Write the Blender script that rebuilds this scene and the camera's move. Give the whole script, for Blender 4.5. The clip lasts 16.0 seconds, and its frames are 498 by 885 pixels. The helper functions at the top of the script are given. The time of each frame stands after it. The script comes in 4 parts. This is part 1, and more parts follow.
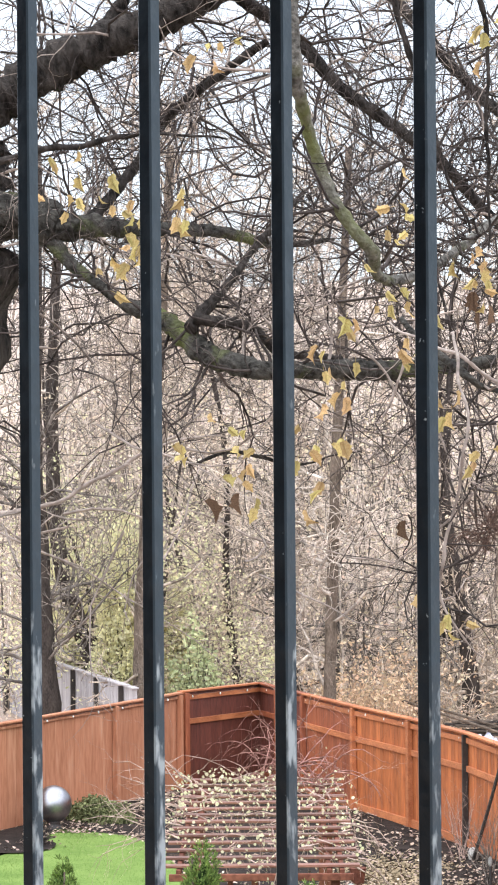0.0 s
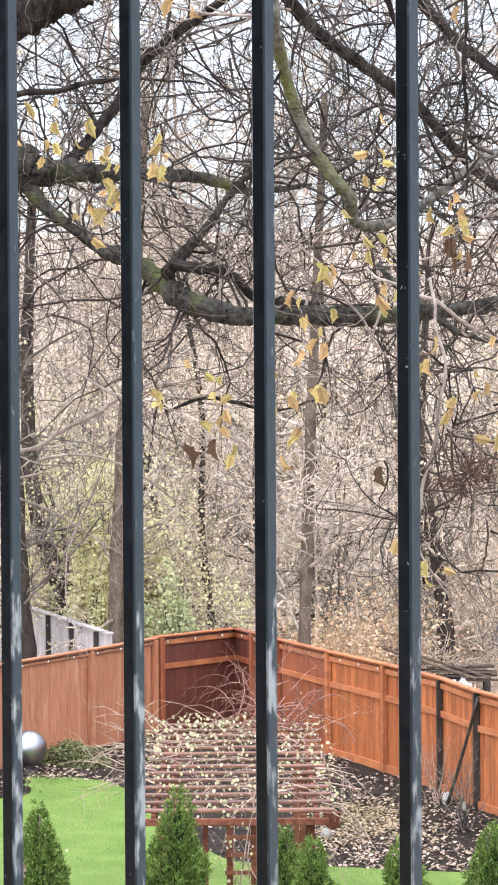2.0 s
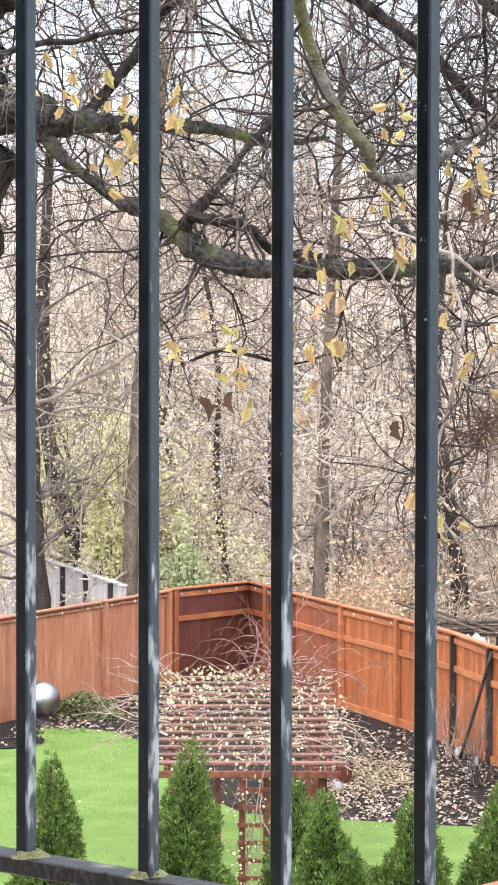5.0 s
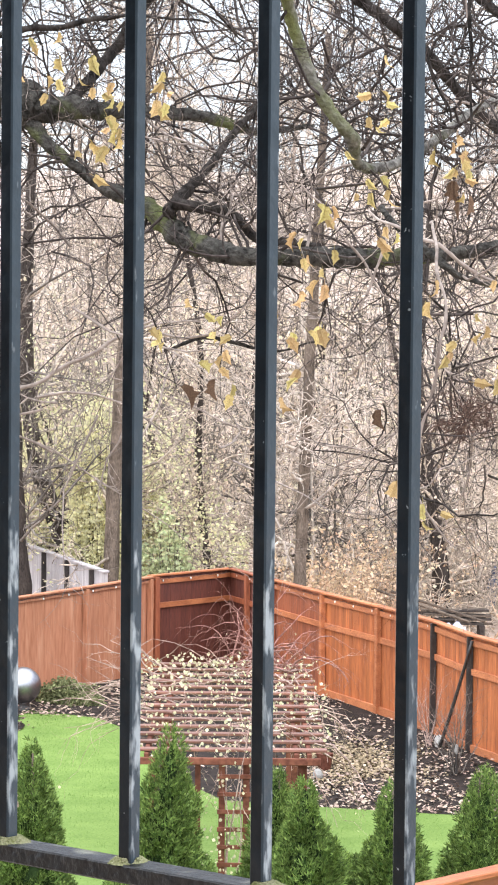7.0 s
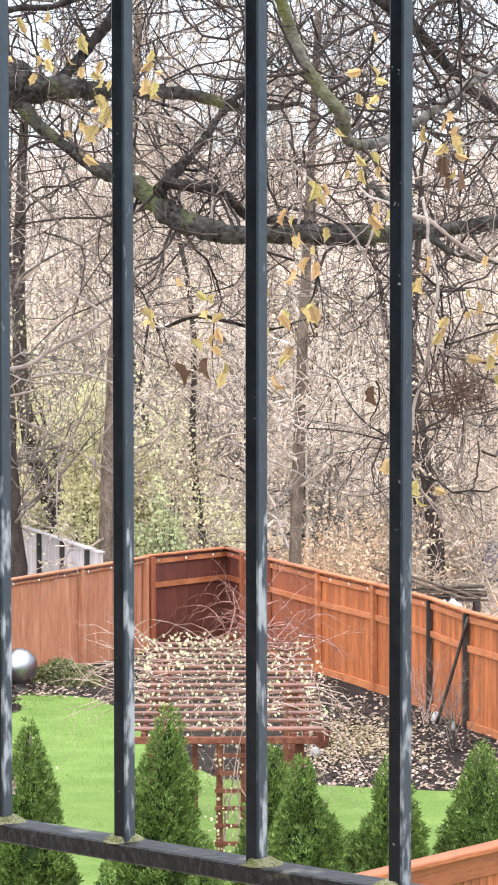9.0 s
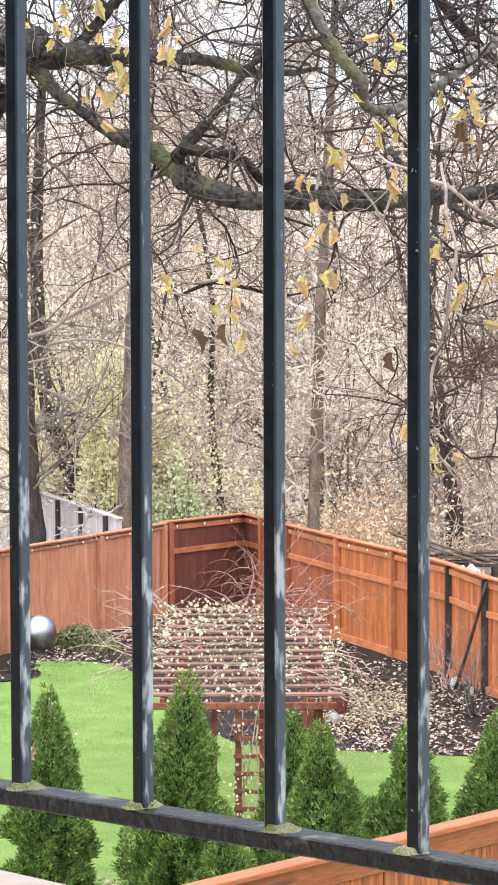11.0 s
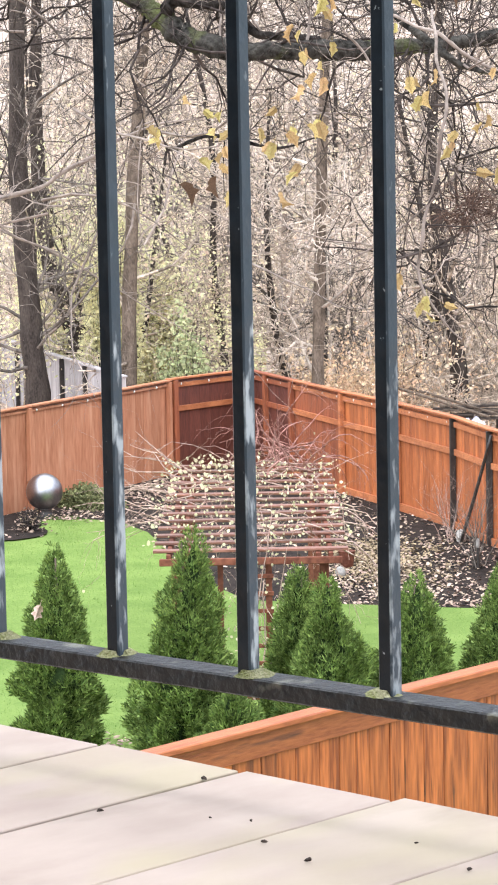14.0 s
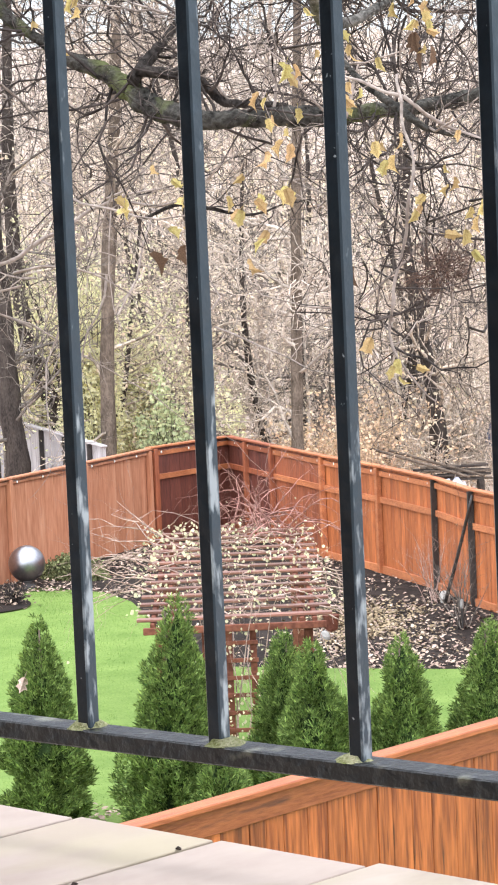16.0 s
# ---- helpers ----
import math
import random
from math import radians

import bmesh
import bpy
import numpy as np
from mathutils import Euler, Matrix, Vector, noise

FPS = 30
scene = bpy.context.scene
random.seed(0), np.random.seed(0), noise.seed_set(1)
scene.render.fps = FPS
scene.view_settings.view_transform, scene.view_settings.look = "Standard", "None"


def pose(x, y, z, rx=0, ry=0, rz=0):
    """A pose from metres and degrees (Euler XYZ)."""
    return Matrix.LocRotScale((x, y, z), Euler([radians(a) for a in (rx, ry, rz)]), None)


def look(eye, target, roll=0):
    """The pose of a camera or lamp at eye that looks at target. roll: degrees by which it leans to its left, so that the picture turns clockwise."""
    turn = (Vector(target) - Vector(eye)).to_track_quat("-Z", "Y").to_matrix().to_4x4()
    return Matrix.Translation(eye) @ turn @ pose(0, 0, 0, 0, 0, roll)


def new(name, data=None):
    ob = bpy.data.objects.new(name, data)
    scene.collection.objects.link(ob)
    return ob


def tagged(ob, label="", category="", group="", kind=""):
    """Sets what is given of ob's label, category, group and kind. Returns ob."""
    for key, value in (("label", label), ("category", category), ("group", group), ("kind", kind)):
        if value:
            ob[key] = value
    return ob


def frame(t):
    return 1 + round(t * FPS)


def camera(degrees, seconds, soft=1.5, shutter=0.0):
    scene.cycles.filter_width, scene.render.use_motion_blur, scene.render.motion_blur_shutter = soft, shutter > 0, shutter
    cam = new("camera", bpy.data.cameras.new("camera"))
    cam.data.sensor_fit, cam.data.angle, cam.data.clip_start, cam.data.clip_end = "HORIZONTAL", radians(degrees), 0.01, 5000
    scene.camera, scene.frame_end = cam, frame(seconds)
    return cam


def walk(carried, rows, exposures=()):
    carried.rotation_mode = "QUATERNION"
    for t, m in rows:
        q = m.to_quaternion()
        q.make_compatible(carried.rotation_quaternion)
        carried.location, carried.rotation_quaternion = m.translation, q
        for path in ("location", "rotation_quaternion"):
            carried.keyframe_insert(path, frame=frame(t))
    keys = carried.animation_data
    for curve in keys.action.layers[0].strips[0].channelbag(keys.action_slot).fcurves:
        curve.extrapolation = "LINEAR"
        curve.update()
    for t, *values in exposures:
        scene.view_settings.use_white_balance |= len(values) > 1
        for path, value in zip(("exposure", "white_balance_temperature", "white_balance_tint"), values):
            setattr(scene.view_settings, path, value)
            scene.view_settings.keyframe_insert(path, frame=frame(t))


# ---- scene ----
cam = camera(10.1, 16.0, soft=2.0)
PATH = [
    (0, (1.2613, -1.5136, 6.6654), (-24.724, 28.896, 6.520), -0.44),
    (0.5, (1.2558, -1.5110, 6.6661), (-24.459, 29.126, 6.377), -0.68),
    (1, (1.2584, -1.5133, 6.6656), (-24.332, 29.225, 6.120), -0.63),
    (1.5, (1.2600, -1.5156, 6.6660), (-24.384, 29.174, 5.933), -0.47),
    (2, (1.2549, -1.5119, 6.6665), (-24.458, 29.114, 5.746), -0.35),
    (2.5, (1.2850, -1.5483, 6.6698), (-24.498, 29.013, 5.580), -0.36),
    (3, (1.2655, -1.5257, 6.6676), (-24.558, 28.997, 5.420), -0.30),
    (3.5, (1.2643, -1.5237, 6.6673), (-24.562, 28.990, 5.277), -0.24),
    (4, (1.2548, -1.5122, 6.6664), (-24.571, 28.997, 5.180), -0.08),
    (6.5, (1.2455, -1.5026, 6.6650), (-24.565, 29.009, 4.978), 0.36),
    (7, (1.2506, -1.5094, 6.6665), (-24.420, 29.116, 4.902), 0.56),
    (7.5, (1.2409, -1.4981, 6.6638), (-24.285, 29.242, 4.805), 0.55),
    (8, (1.2495, -1.5068, 6.6656), (-24.200, 29.291, 4.712), 0.40),
    (8.5, (1.2498, -1.5057, 6.6653), (-24.237, 29.257, 4.651), 0.26),
    (9, (1.2492, -1.5047, 6.6644), (-24.347, 29.165, 4.604), -0.05),
    (9.5, (1.2498, -1.5060, 6.6659), (-24.494, 29.035, 4.544), -0.15),
    (12, (1.2500, -1.5014, 6.6624), (-24.434, 28.993, 3.432), -0.38),
    (12.5, (1.2558, -1.4872, 6.6575), (-24.370, 28.998, 2.921), -0.52),
    (13, (1.2615, -1.4812, 6.6565), (-24.382, 28.931, 2.470), -0.57),
    (13.5, (1.2603, -1.4772, 6.6555), (-24.432, 28.854, 2.190), -0.84),
    (14, (1.2613, -1.4789, 6.6557), (-24.476, 28.799, 2.086), -1.07),
    (14.5, (1.2693, -1.4760, 6.6586), (-24.361, 28.897, 2.125), -1.59),
    (15, (1.2740, -1.4753, 6.6579), (-24.389, 28.906, 2.370), -2.15),
    (15.5, (1.2741, -1.4754, 6.6579), (-24.388, 28.946, 2.658), -2.48),
    (16, (1.2722, -1.4729, 6.6571), (-24.300, 29.068, 3.013), -2.52),
]
walk(cam, [(t, look(e, g, r)) for t, e, g, r in PATH], exposures=[(0.0, 1.58, 6080, 11), (3.0, 1.73, 6080, 11), (9.0, 1.8, 6080, 11), (12.0, 1.78, 6080, 11), (12.6, 1.92, 6080, 11), (14.0, 1.8, 6080, 11), (16.0, 1.83, 6080, 11)])

# ---- world and light: a bright overcast afternoon ----
world = bpy.data.worlds.new("overcast_sky")
scene.world = world
world.use_nodes = True
wn = world.node_tree
wn.nodes.clear()
sky = wn.nodes.new("ShaderNodeTexSky")
sky.sky_type, sky.sun_disc = "NISHITA", False
sky.sun_elevation, sky.sun_rotation = radians(72), radians(164)
sky.air_density, sky.dust_density, sky.ozone_density = 1.0, 1.5, 1.5
grey = wn.nodes.new("ShaderNodeHueSaturation")
grey.inputs["Saturation"].default_value = 0.3
back = wn.nodes.new("ShaderNodeBackground")
back.inputs["Strength"].default_value = 0.106
wout = wn.nodes.new("ShaderNodeOutputWorld")
wn.links.new(sky.outputs[0], grey.inputs["Color"])
wn.links.new(grey.outputs[0], back.inputs["Color"])
wn.links.new(back.outputs[0], wout.inputs["Surface"])

sun = new("sun", bpy.data.lights.new("sun", "SUN"))
sun.data.energy, sun.data.angle, sun.data.color = 1.8, radians(130), (1.0, 0.98, 0.95)
sun.matrix_world = look((1.0, -3.5, 12), (0, 0, 0))


# ---- materials ----
def material(name, a, b, scale=4.0, stretch=(1, 1, 1), rough=0.8, bump=0.3, metal=0.0, vary=0.25,
             spots=None, spot_scale=20.0, spot_edge=(0.62, 0.68), island=False, fine=6.0, translucent=0.0, hue=0.0, second=None, relief=0.01):
    """Two colours mixed by coarse and fine noise, with bump, piece-to-piece variation and optional worn spots."""
    m = bpy.data.materials.new(name)
    m.use_nodes = True
    t = m.node_tree
    n, link = t.nodes, t.links.new
    bsdf = n["Principled BSDF"]
    tc = n.new("ShaderNodeTexCoord")
    info = n.new("ShaderNodeNewGeometry") if island else n.new("ShaderNodeObjectInfo")
    rnd = info.outputs["Random Per Island" if island else "Random"]
    mul = n.new("ShaderNodeMath"); mul.operation = "MULTIPLY"; mul.inputs[1].default_value = 61.0
    link(rnd, mul.inputs[0])
    mp = n.new("ShaderNodeMapping")
    mp.inputs["Scale"].default_value = stretch
    link(tc.outputs["Object"], mp.inputs["Vector"])
    add = n.new("ShaderNodeVectorMath"); add.operation = "ADD"
    link(mp.outputs[0], add.inputs[0]); link(mul.outputs[0], add.inputs[1])
    n1 = n.new("ShaderNodeTexNoise"); n1.inputs["Scale"].default_value = scale; n1.inputs["Detail"].default_value = 4.0
    n2 = n.new("ShaderNodeTexNoise"); n2.inputs["Scale"].default_value = scale * fine; n2.inputs["Detail"].default_value = 6.0
    link(add.outputs[0], n1.inputs["Vector"]); link(add.outputs[0], n2.inputs["Vector"])
    mixf = n.new("ShaderNodeMath"); mixf.operation = "ADD"
    link(n1.outputs["Fac"], mixf.inputs[0]); link(n2.outputs["Fac"], mixf.inputs[1])
    ramp = n.new("ShaderNodeMapRange")
    ramp.inputs["From Min"].default_value, ramp.inputs["From Max"].default_value = 0.75, 1.25
    link(mixf.outputs[0], ramp.inputs["Value"])
    mix = n.new("ShaderNodeMix"); mix.data_type = "RGBA"
    mix.inputs["A"].default_value, mix.inputs["B"].default_value = (*a, 1), (*b, 1)
    link(ramp.outputs[0], mix.inputs["Factor"])
    hsv = n.new("ShaderNodeHueSaturation")
    link(mix.outputs["Result"], hsv.inputs["Color"])
    vr = n.new("ShaderNodeMapRange")
    vr.inputs["To Min"].default_value, vr.inputs["To Max"].default_value = 1 - vary, 1 + vary
    link(rnd, vr.inputs["Value"]); link(vr.outputs[0], hsv.inputs["Value"])
    if hue:
        wht = n.new("ShaderNodeTexWhiteNoise"); wht.noise_dimensions = "1D"
        link(mul.outputs[0], wht.inputs["W"])
        hr = n.new("ShaderNodeMapRange")
        hr.inputs["To Min"].default_value, hr.inputs["To Max"].default_value = 0.5 - hue, 0.5 + hue
        link(wht.outputs["Value"], hr.inputs["Value"]); link(hr.outputs[0], hsv.inputs["Hue"])
    colour = hsv.outputs[0]
    if spots:
        n3 = n.new("ShaderNodeTexNoise"); n3.inputs["Scale"].default_value = spot_scale; n3.inputs["Detail"].default_value = 5.0
        link(add.outputs[0], n3.inputs["Vector"])
        sr = n.new("ShaderNodeMapRange")
        sr.inputs["From Min"].default_value, sr.inputs["From Max"].default_value = spot_edge
        link(n3.outputs["Fac"], sr.inputs["Value"])
        m2 = n.new("ShaderNodeMix"); m2.data_type = "RGBA"
        m2.inputs["B"].default_value = (*spots, 1)
        link(colour, m2.inputs["A"]); link(sr.outputs[0], m2.inputs["Factor"])
        colour = m2.outputs["Result"]
    if second:
        n4 = n.new("ShaderNodeTexNoise"); n4.inputs["Scale"].default_value = spot_scale * 0.9; n4.inputs["Detail"].default_value = 2.0
        off = n.new("ShaderNodeVectorMath"); off.operation = "ADD"; off.inputs[1].default_value = (7.3, 1.9, 4.4)
        link(add.outputs[0], off.inputs[0]); link(off.outputs[0], n4.inputs["Vector"])
        sr2 = n.new("ShaderNodeMapRange")
        sr2.inputs["From Min"].default_value, sr2.inputs["From Max"].default_value, sr2.inputs["To Max"].default_value = 0.5, 0.66, 0.7
        link(n4.outputs["Fac"], sr2.inputs["Value"])
        m3 = n.new("ShaderNodeMix"); m3.data_type = "RGBA"
        m3.inputs["B"].default_value = (*second, 1)
        link(colour, m3.inputs["A"]); link(sr2.outputs[0], m3.inputs["Factor"])
        colour = m3.outputs["Result"]
    link(colour, bsdf.inputs["Base Color"])
    bsdf.inputs["Roughness"].default_value, bsdf.inputs["Metallic"].default_value = rough, metal
    if rough >= 0.65 and not metal:
        bsdf.inputs["Specular IOR Level"].default_value = 0.12
    if bump:
        bp = n.new("ShaderNodeBump"); bp.inputs["Strength"].default_value = bump; bp.inputs["Distance"].default_value = relief
        link(n2.outputs["Fac"], bp.inputs["Height"]); link(bp.outputs[0], bsdf.inputs["Normal"])
    if translucent:
        tr = n.new("ShaderNodeBsdfTranslucent"); link(colour, tr.inputs["Color"])
        ms = n.new("ShaderNodeMixShader"); ms.inputs[0].default_value = translucent
        link(bsdf.outputs[0], ms.inputs[1]); link(tr.outputs[0], ms.inputs[2])
        link(ms.outputs[0], n["Material Output"].inputs["Surface"])
    return m


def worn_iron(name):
    """Black paint whose +X side has flaked, most near the foot, and is painted sky-lit."""
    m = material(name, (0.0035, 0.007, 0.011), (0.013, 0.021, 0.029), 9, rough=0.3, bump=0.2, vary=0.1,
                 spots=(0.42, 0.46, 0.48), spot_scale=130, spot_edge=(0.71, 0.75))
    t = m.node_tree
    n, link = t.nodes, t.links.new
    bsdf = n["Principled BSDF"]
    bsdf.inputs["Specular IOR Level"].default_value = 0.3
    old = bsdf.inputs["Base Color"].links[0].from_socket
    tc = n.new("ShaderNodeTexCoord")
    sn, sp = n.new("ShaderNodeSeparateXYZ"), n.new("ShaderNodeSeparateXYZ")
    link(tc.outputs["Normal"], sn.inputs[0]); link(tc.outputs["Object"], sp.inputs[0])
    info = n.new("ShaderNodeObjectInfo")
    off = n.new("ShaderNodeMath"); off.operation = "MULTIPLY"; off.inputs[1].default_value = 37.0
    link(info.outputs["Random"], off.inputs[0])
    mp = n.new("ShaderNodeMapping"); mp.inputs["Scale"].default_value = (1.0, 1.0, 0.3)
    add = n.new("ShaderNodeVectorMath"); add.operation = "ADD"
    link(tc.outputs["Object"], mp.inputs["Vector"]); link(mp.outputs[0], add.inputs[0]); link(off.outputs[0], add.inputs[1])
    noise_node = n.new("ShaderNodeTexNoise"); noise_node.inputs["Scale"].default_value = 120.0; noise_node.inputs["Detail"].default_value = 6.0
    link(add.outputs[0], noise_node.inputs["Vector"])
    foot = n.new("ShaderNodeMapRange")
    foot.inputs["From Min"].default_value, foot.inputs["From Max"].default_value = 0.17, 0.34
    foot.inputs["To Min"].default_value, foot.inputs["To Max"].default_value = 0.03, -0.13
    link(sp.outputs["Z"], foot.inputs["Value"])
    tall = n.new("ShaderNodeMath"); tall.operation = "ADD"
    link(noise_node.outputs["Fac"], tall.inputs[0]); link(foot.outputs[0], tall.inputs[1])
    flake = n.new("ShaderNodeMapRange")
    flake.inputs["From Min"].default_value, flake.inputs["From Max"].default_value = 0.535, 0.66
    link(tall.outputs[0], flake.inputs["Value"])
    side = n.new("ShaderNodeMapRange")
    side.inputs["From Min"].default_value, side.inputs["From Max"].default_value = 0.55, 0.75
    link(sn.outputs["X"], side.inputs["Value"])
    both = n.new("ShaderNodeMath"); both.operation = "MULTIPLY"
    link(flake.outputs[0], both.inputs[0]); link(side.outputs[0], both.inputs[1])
    # Bluish-pale tint over the whole +X side: sky light put into the colour.
    sky_lit = n.new("ShaderNodeMix"); sky_lit.data_type = "RGBA"
    sky_lit.inputs["B"].default_value = (0.05, 0.071, 0.088, 1)
    link(side.outputs[0], sky_lit.inputs["Factor"]); link(old, sky_lit.inputs["A"])
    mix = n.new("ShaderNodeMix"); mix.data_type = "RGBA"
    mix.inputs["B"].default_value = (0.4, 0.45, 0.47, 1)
    link(sky_lit.outputs["Result"], mix.inputs["A"]); link(both.outputs[0], mix.inputs["Factor"])
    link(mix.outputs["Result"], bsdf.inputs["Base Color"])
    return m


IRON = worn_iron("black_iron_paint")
IRON_RAIL = material("weathered_iron_rail", (0.003, 0.0035, 0.0035), (0.011, 0.012, 0.0115), 14, rough=0.36, bump=0.5, vary=0.1,
                     spots=(0.17, 0.17, 0.125), spot_scale=42, spot_edge=(0.58, 0.72))
LICHEN = material("lichen_crust", (0.22, 0.24, 0.08), (0.5, 0.48, 0.3), 80, rough=0.95, bump=0.8)
DECK = material("weathered_deck_paint", (0.41, 0.33, 0.28), (0.5, 0.415, 0.355), 4.0, (1, 0.45, 1), rough=0.75, bump=0.15, vary=0.03,
                spots=(0.34, 0.275, 0.23), spot_scale=9.0, spot_edge=(0.57, 0.72), second=(0.46, 0.4, 0.27))
DIRT_AND_GAP_SHADE = material("debris_and_gap_shade", (0.03, 0.025, 0.02), (0.08, 0.06, 0.05), 60)
CEDAR = material("orange_cedar_stain", (0.27, 0.073, 0.021), (0.5, 0.16, 0.048), 2.6, (3, 3, 0.35), rough=0.6, bump=0.3, vary=0.16,
                 spots=(0.18, 0.05, 0.021), spot_scale=2.4, spot_edge=(0.58, 0.76))
CEDAR_NEAR = material("grainy_cedar_board", (0.18, 0.042, 0.011), (0.56, 0.165, 0.042), 3.4, (5, 5, 0.45), rough=0.5, bump=0.4, vary=0.24, fine=2.6,
                      spots=(0.09, 0.028, 0.013), spot_scale=4.0, spot_edge=(0.62, 0.7))
CEDAR_TRIM = material("cedar_trim_board", (0.24, 0.064, 0.02), (0.43, 0.135, 0.044), 3, (0.5, 4, 4), rough=0.55, bump=0.3, vary=0.1, spots=(0.12, 0.04, 0.02), spot_scale=3, spot_edge=(0.62, 0.72))
CEDAR_RAIL = material("cedar_rail_stain", (0.31, 0.095, 0.035), (0.52, 0.19, 0.072), 3, (1, 3, 3), rough=0.6, bump=0.3, vary=0.1)
CEDAR_FADED = material("faded_brown_cedar", (0.33, 0.135, 0.072), (0.48, 0.22, 0.125), 1.6, (3, 3, 0.4), rough=0.7, bump=0.3, vary=0.09,
                       spots=(0.58, 0.31, 0.19), spot_scale=1.8, spot_edge=(0.55, 0.78))
# Dark stain and the corner's shade are mixed into these two cedar colours.
CEDAR_SHADED = material("red_brown_cedar_shaded", (0.085, 0.024, 0.016), (0.16, 0.048, 0.03), 2.0, (3, 3, 0.5), rough=0.6, bump=0.3, vary=0.08)
CEDAR_HALF_SHADED = material("red_cedar_half_shaded", (0.2, 0.055, 0.024), (0.36, 0.11, 0.045), 1.6, (3, 3, 0.5), rough=0.6, bump=0.3, vary=0.1)
PERGOLA = material("red_brown_timber", (0.09, 0.032, 0.021), (0.21, 0.08, 0.05), 3, rough=0.65, bump=0.3, vary=0.2)
SLAT = material("weathered_red_slat", (0.1, 0.04, 0.028), (0.24, 0.11, 0.075), 4, (0.4, 3, 3), rough=0.42, bump=0.3, vary=0.3)
GREY_WOOD = material("silver_grey_boards", (0.3, 0.28, 0.28), (0.46, 0.43, 0.43), 2, (3, 3, 0.4), rough=0.85, bump=0.3, vary=0.1)
BLACK_POST = material("black_post", (0.02, 0.018, 0.017), (0.05, 0.04, 0.035), 8, rough=0.5)
LAWN = material("lawn_turf", (0.105, 0.17, 0.036), (0.175, 0.25, 0.064), 1.3, rough=0.9, bump=0.5, vary=0.0, fine=24)
BLADE = material("grass_blade", (0.095, 0.175, 0.034), (0.175, 0.275, 0.064), 1.0, rough=0.7, bump=0, vary=0.2, island=True, translucent=0.3)
MULCH = material("dark_bark_mulch", (0.01, 0.008, 0.007), (0.042, 0.032, 0.027), 3.5, rough=0.95, bump=0.9, vary=0.0, fine=9)
LITTER = material("woodland_leaf_litter", (0.345, 0.268, 0.22), (0.56, 0.46, 0.385), 0.35, rough=0.95, bump=0.7, vary=0.0, fine=22)
FALLEN = material("fallen_leaf", (0.23, 0.16, 0.12), (0.5, 0.39, 0.31), 3, rough=0.8, bump=0, vary=0.4, island=True, hue=0.02)
STRAW = material("dead_straw", (0.19, 0.145, 0.088), (0.35, 0.275, 0.175), 3, rough=0.9, bump=0, vary=0.4, island=True)
BARK = material("dark_furrowed_bark", (0.01, 0.009, 0.008), (0.07, 0.06, 0.053), 22, (1, 1, 0.5), rough=0.95, bump=1.0, vary=0.0, fine=3, relief=0.02)
MOSS = material("mossy_bark", (0.016, 0.015, 0.013), (0.1, 0.094, 0.082), 22, rough=0.95, bump=1.0, vary=0.0, fine=3, relief=0.02,
                spots=(0.13, 0.145, 0.055), spot_scale=7, spot_edge=(0.56, 0.7))
# Lighter mossy bark for one limb, its lit look mixed into the colours.
MOSS_LIT = material("lit_mossy_bark", (0.05, 0.048, 0.042), (0.24, 0.225, 0.2), 26, rough=0.95, bump=1.0, vary=0.0, fine=3, relief=0.015,
                     spots=(0.14, 0.15, 0.06), spot_scale=4, spot_edge=(0.46, 0.6))
OLIVE_LEAF = material("olive_yellow_leaf", (0.58, 0.56, 0.31), (0.87, 0.82, 0.55), 3, rough=0.8, bump=0, vary=0.35, island=True, translucent=0.45, hue=0.02)
RUST_LEAF = material("rusty_brush_leaf", (0.54, 0.37, 0.23), (0.82, 0.64, 0.45), 3, rough=0.8, bump=0, vary=0.4, island=True, translucent=0.3, hue=0.015)
TWIG = material("grey_brown_twig", (0.022, 0.018, 0.016), (0.1, 0.082, 0.074), 6, rough=0.9, bump=0, vary=0.45, island=True)
TWIG_PALE = material("pale_vine_stem", (0.2, 0.16, 0.135), (0.44, 0.37, 0.32), 8, rough=0.8, bump=0, vary=0.25, island=True)
WOODS = material("woodland_branch", (0.26, 0.21, 0.165), (0.66, 0.55, 0.44), 2, rough=0.95, bump=0, vary=0.5, island=True)
WOODS_DARK = material("dark_woodland_branch", (0.07, 0.06, 0.052), (0.25, 0.215, 0.185), 2, rough=0.95, bump=0, vary=0.45, island=True)
WOODS_PALE = material("pale_woodland_branch", (0.38, 0.315, 0.26), (0.68, 0.59, 0.5), 2, rough=0.95, bump=0, vary=0.4, island=True)
VINE_RED = material("purple_red_vine_stem", (0.17, 0.07, 0.06), (0.42, 0.24, 0.2), 8, rough=0.8, bump=0, vary=0.4, island=True)
NEST = material("brown_dead_twig", (0.05, 0.032, 0.024), (0.17, 0.11, 0.085), 8, rough=0.9, bump=0, vary=0.5, island=True)
TRUNK = material("grey_brown_trunk", (0.065, 0.05, 0.038), (0.2, 0.155, 0.12), 6, (1, 1, 0.4), rough=0.95, bump=0.8, vary=0.15, relief=0.03)
TRUNK_PALE = material("pale_sapling_bark", (0.2, 0.155, 0.125), (0.48, 0.39, 0.32), 5, (1, 1, 0.4), rough=0.95, bump=0.6, vary=0.4)
TRUNK_DARK = material("dark_wet_trunk", (0.025, 0.02, 0.018), (0.08, 0.065, 0.055), 6, (1, 1, 0.4), rough=0.95, bump=0.8, vary=0.1)
YELLOW_LEAF = material("yellow_autumn_leaf", (0.46, 0.33, 0.11), (0.7, 0.56, 0.27), 14, rough=0.7, bump=0.1, vary=0.3, translucent=0.4, hue=0.03,
                       spots=(0.28, 0.17, 0.08), spot_scale=22, spot_edge=(0.5, 0.7))
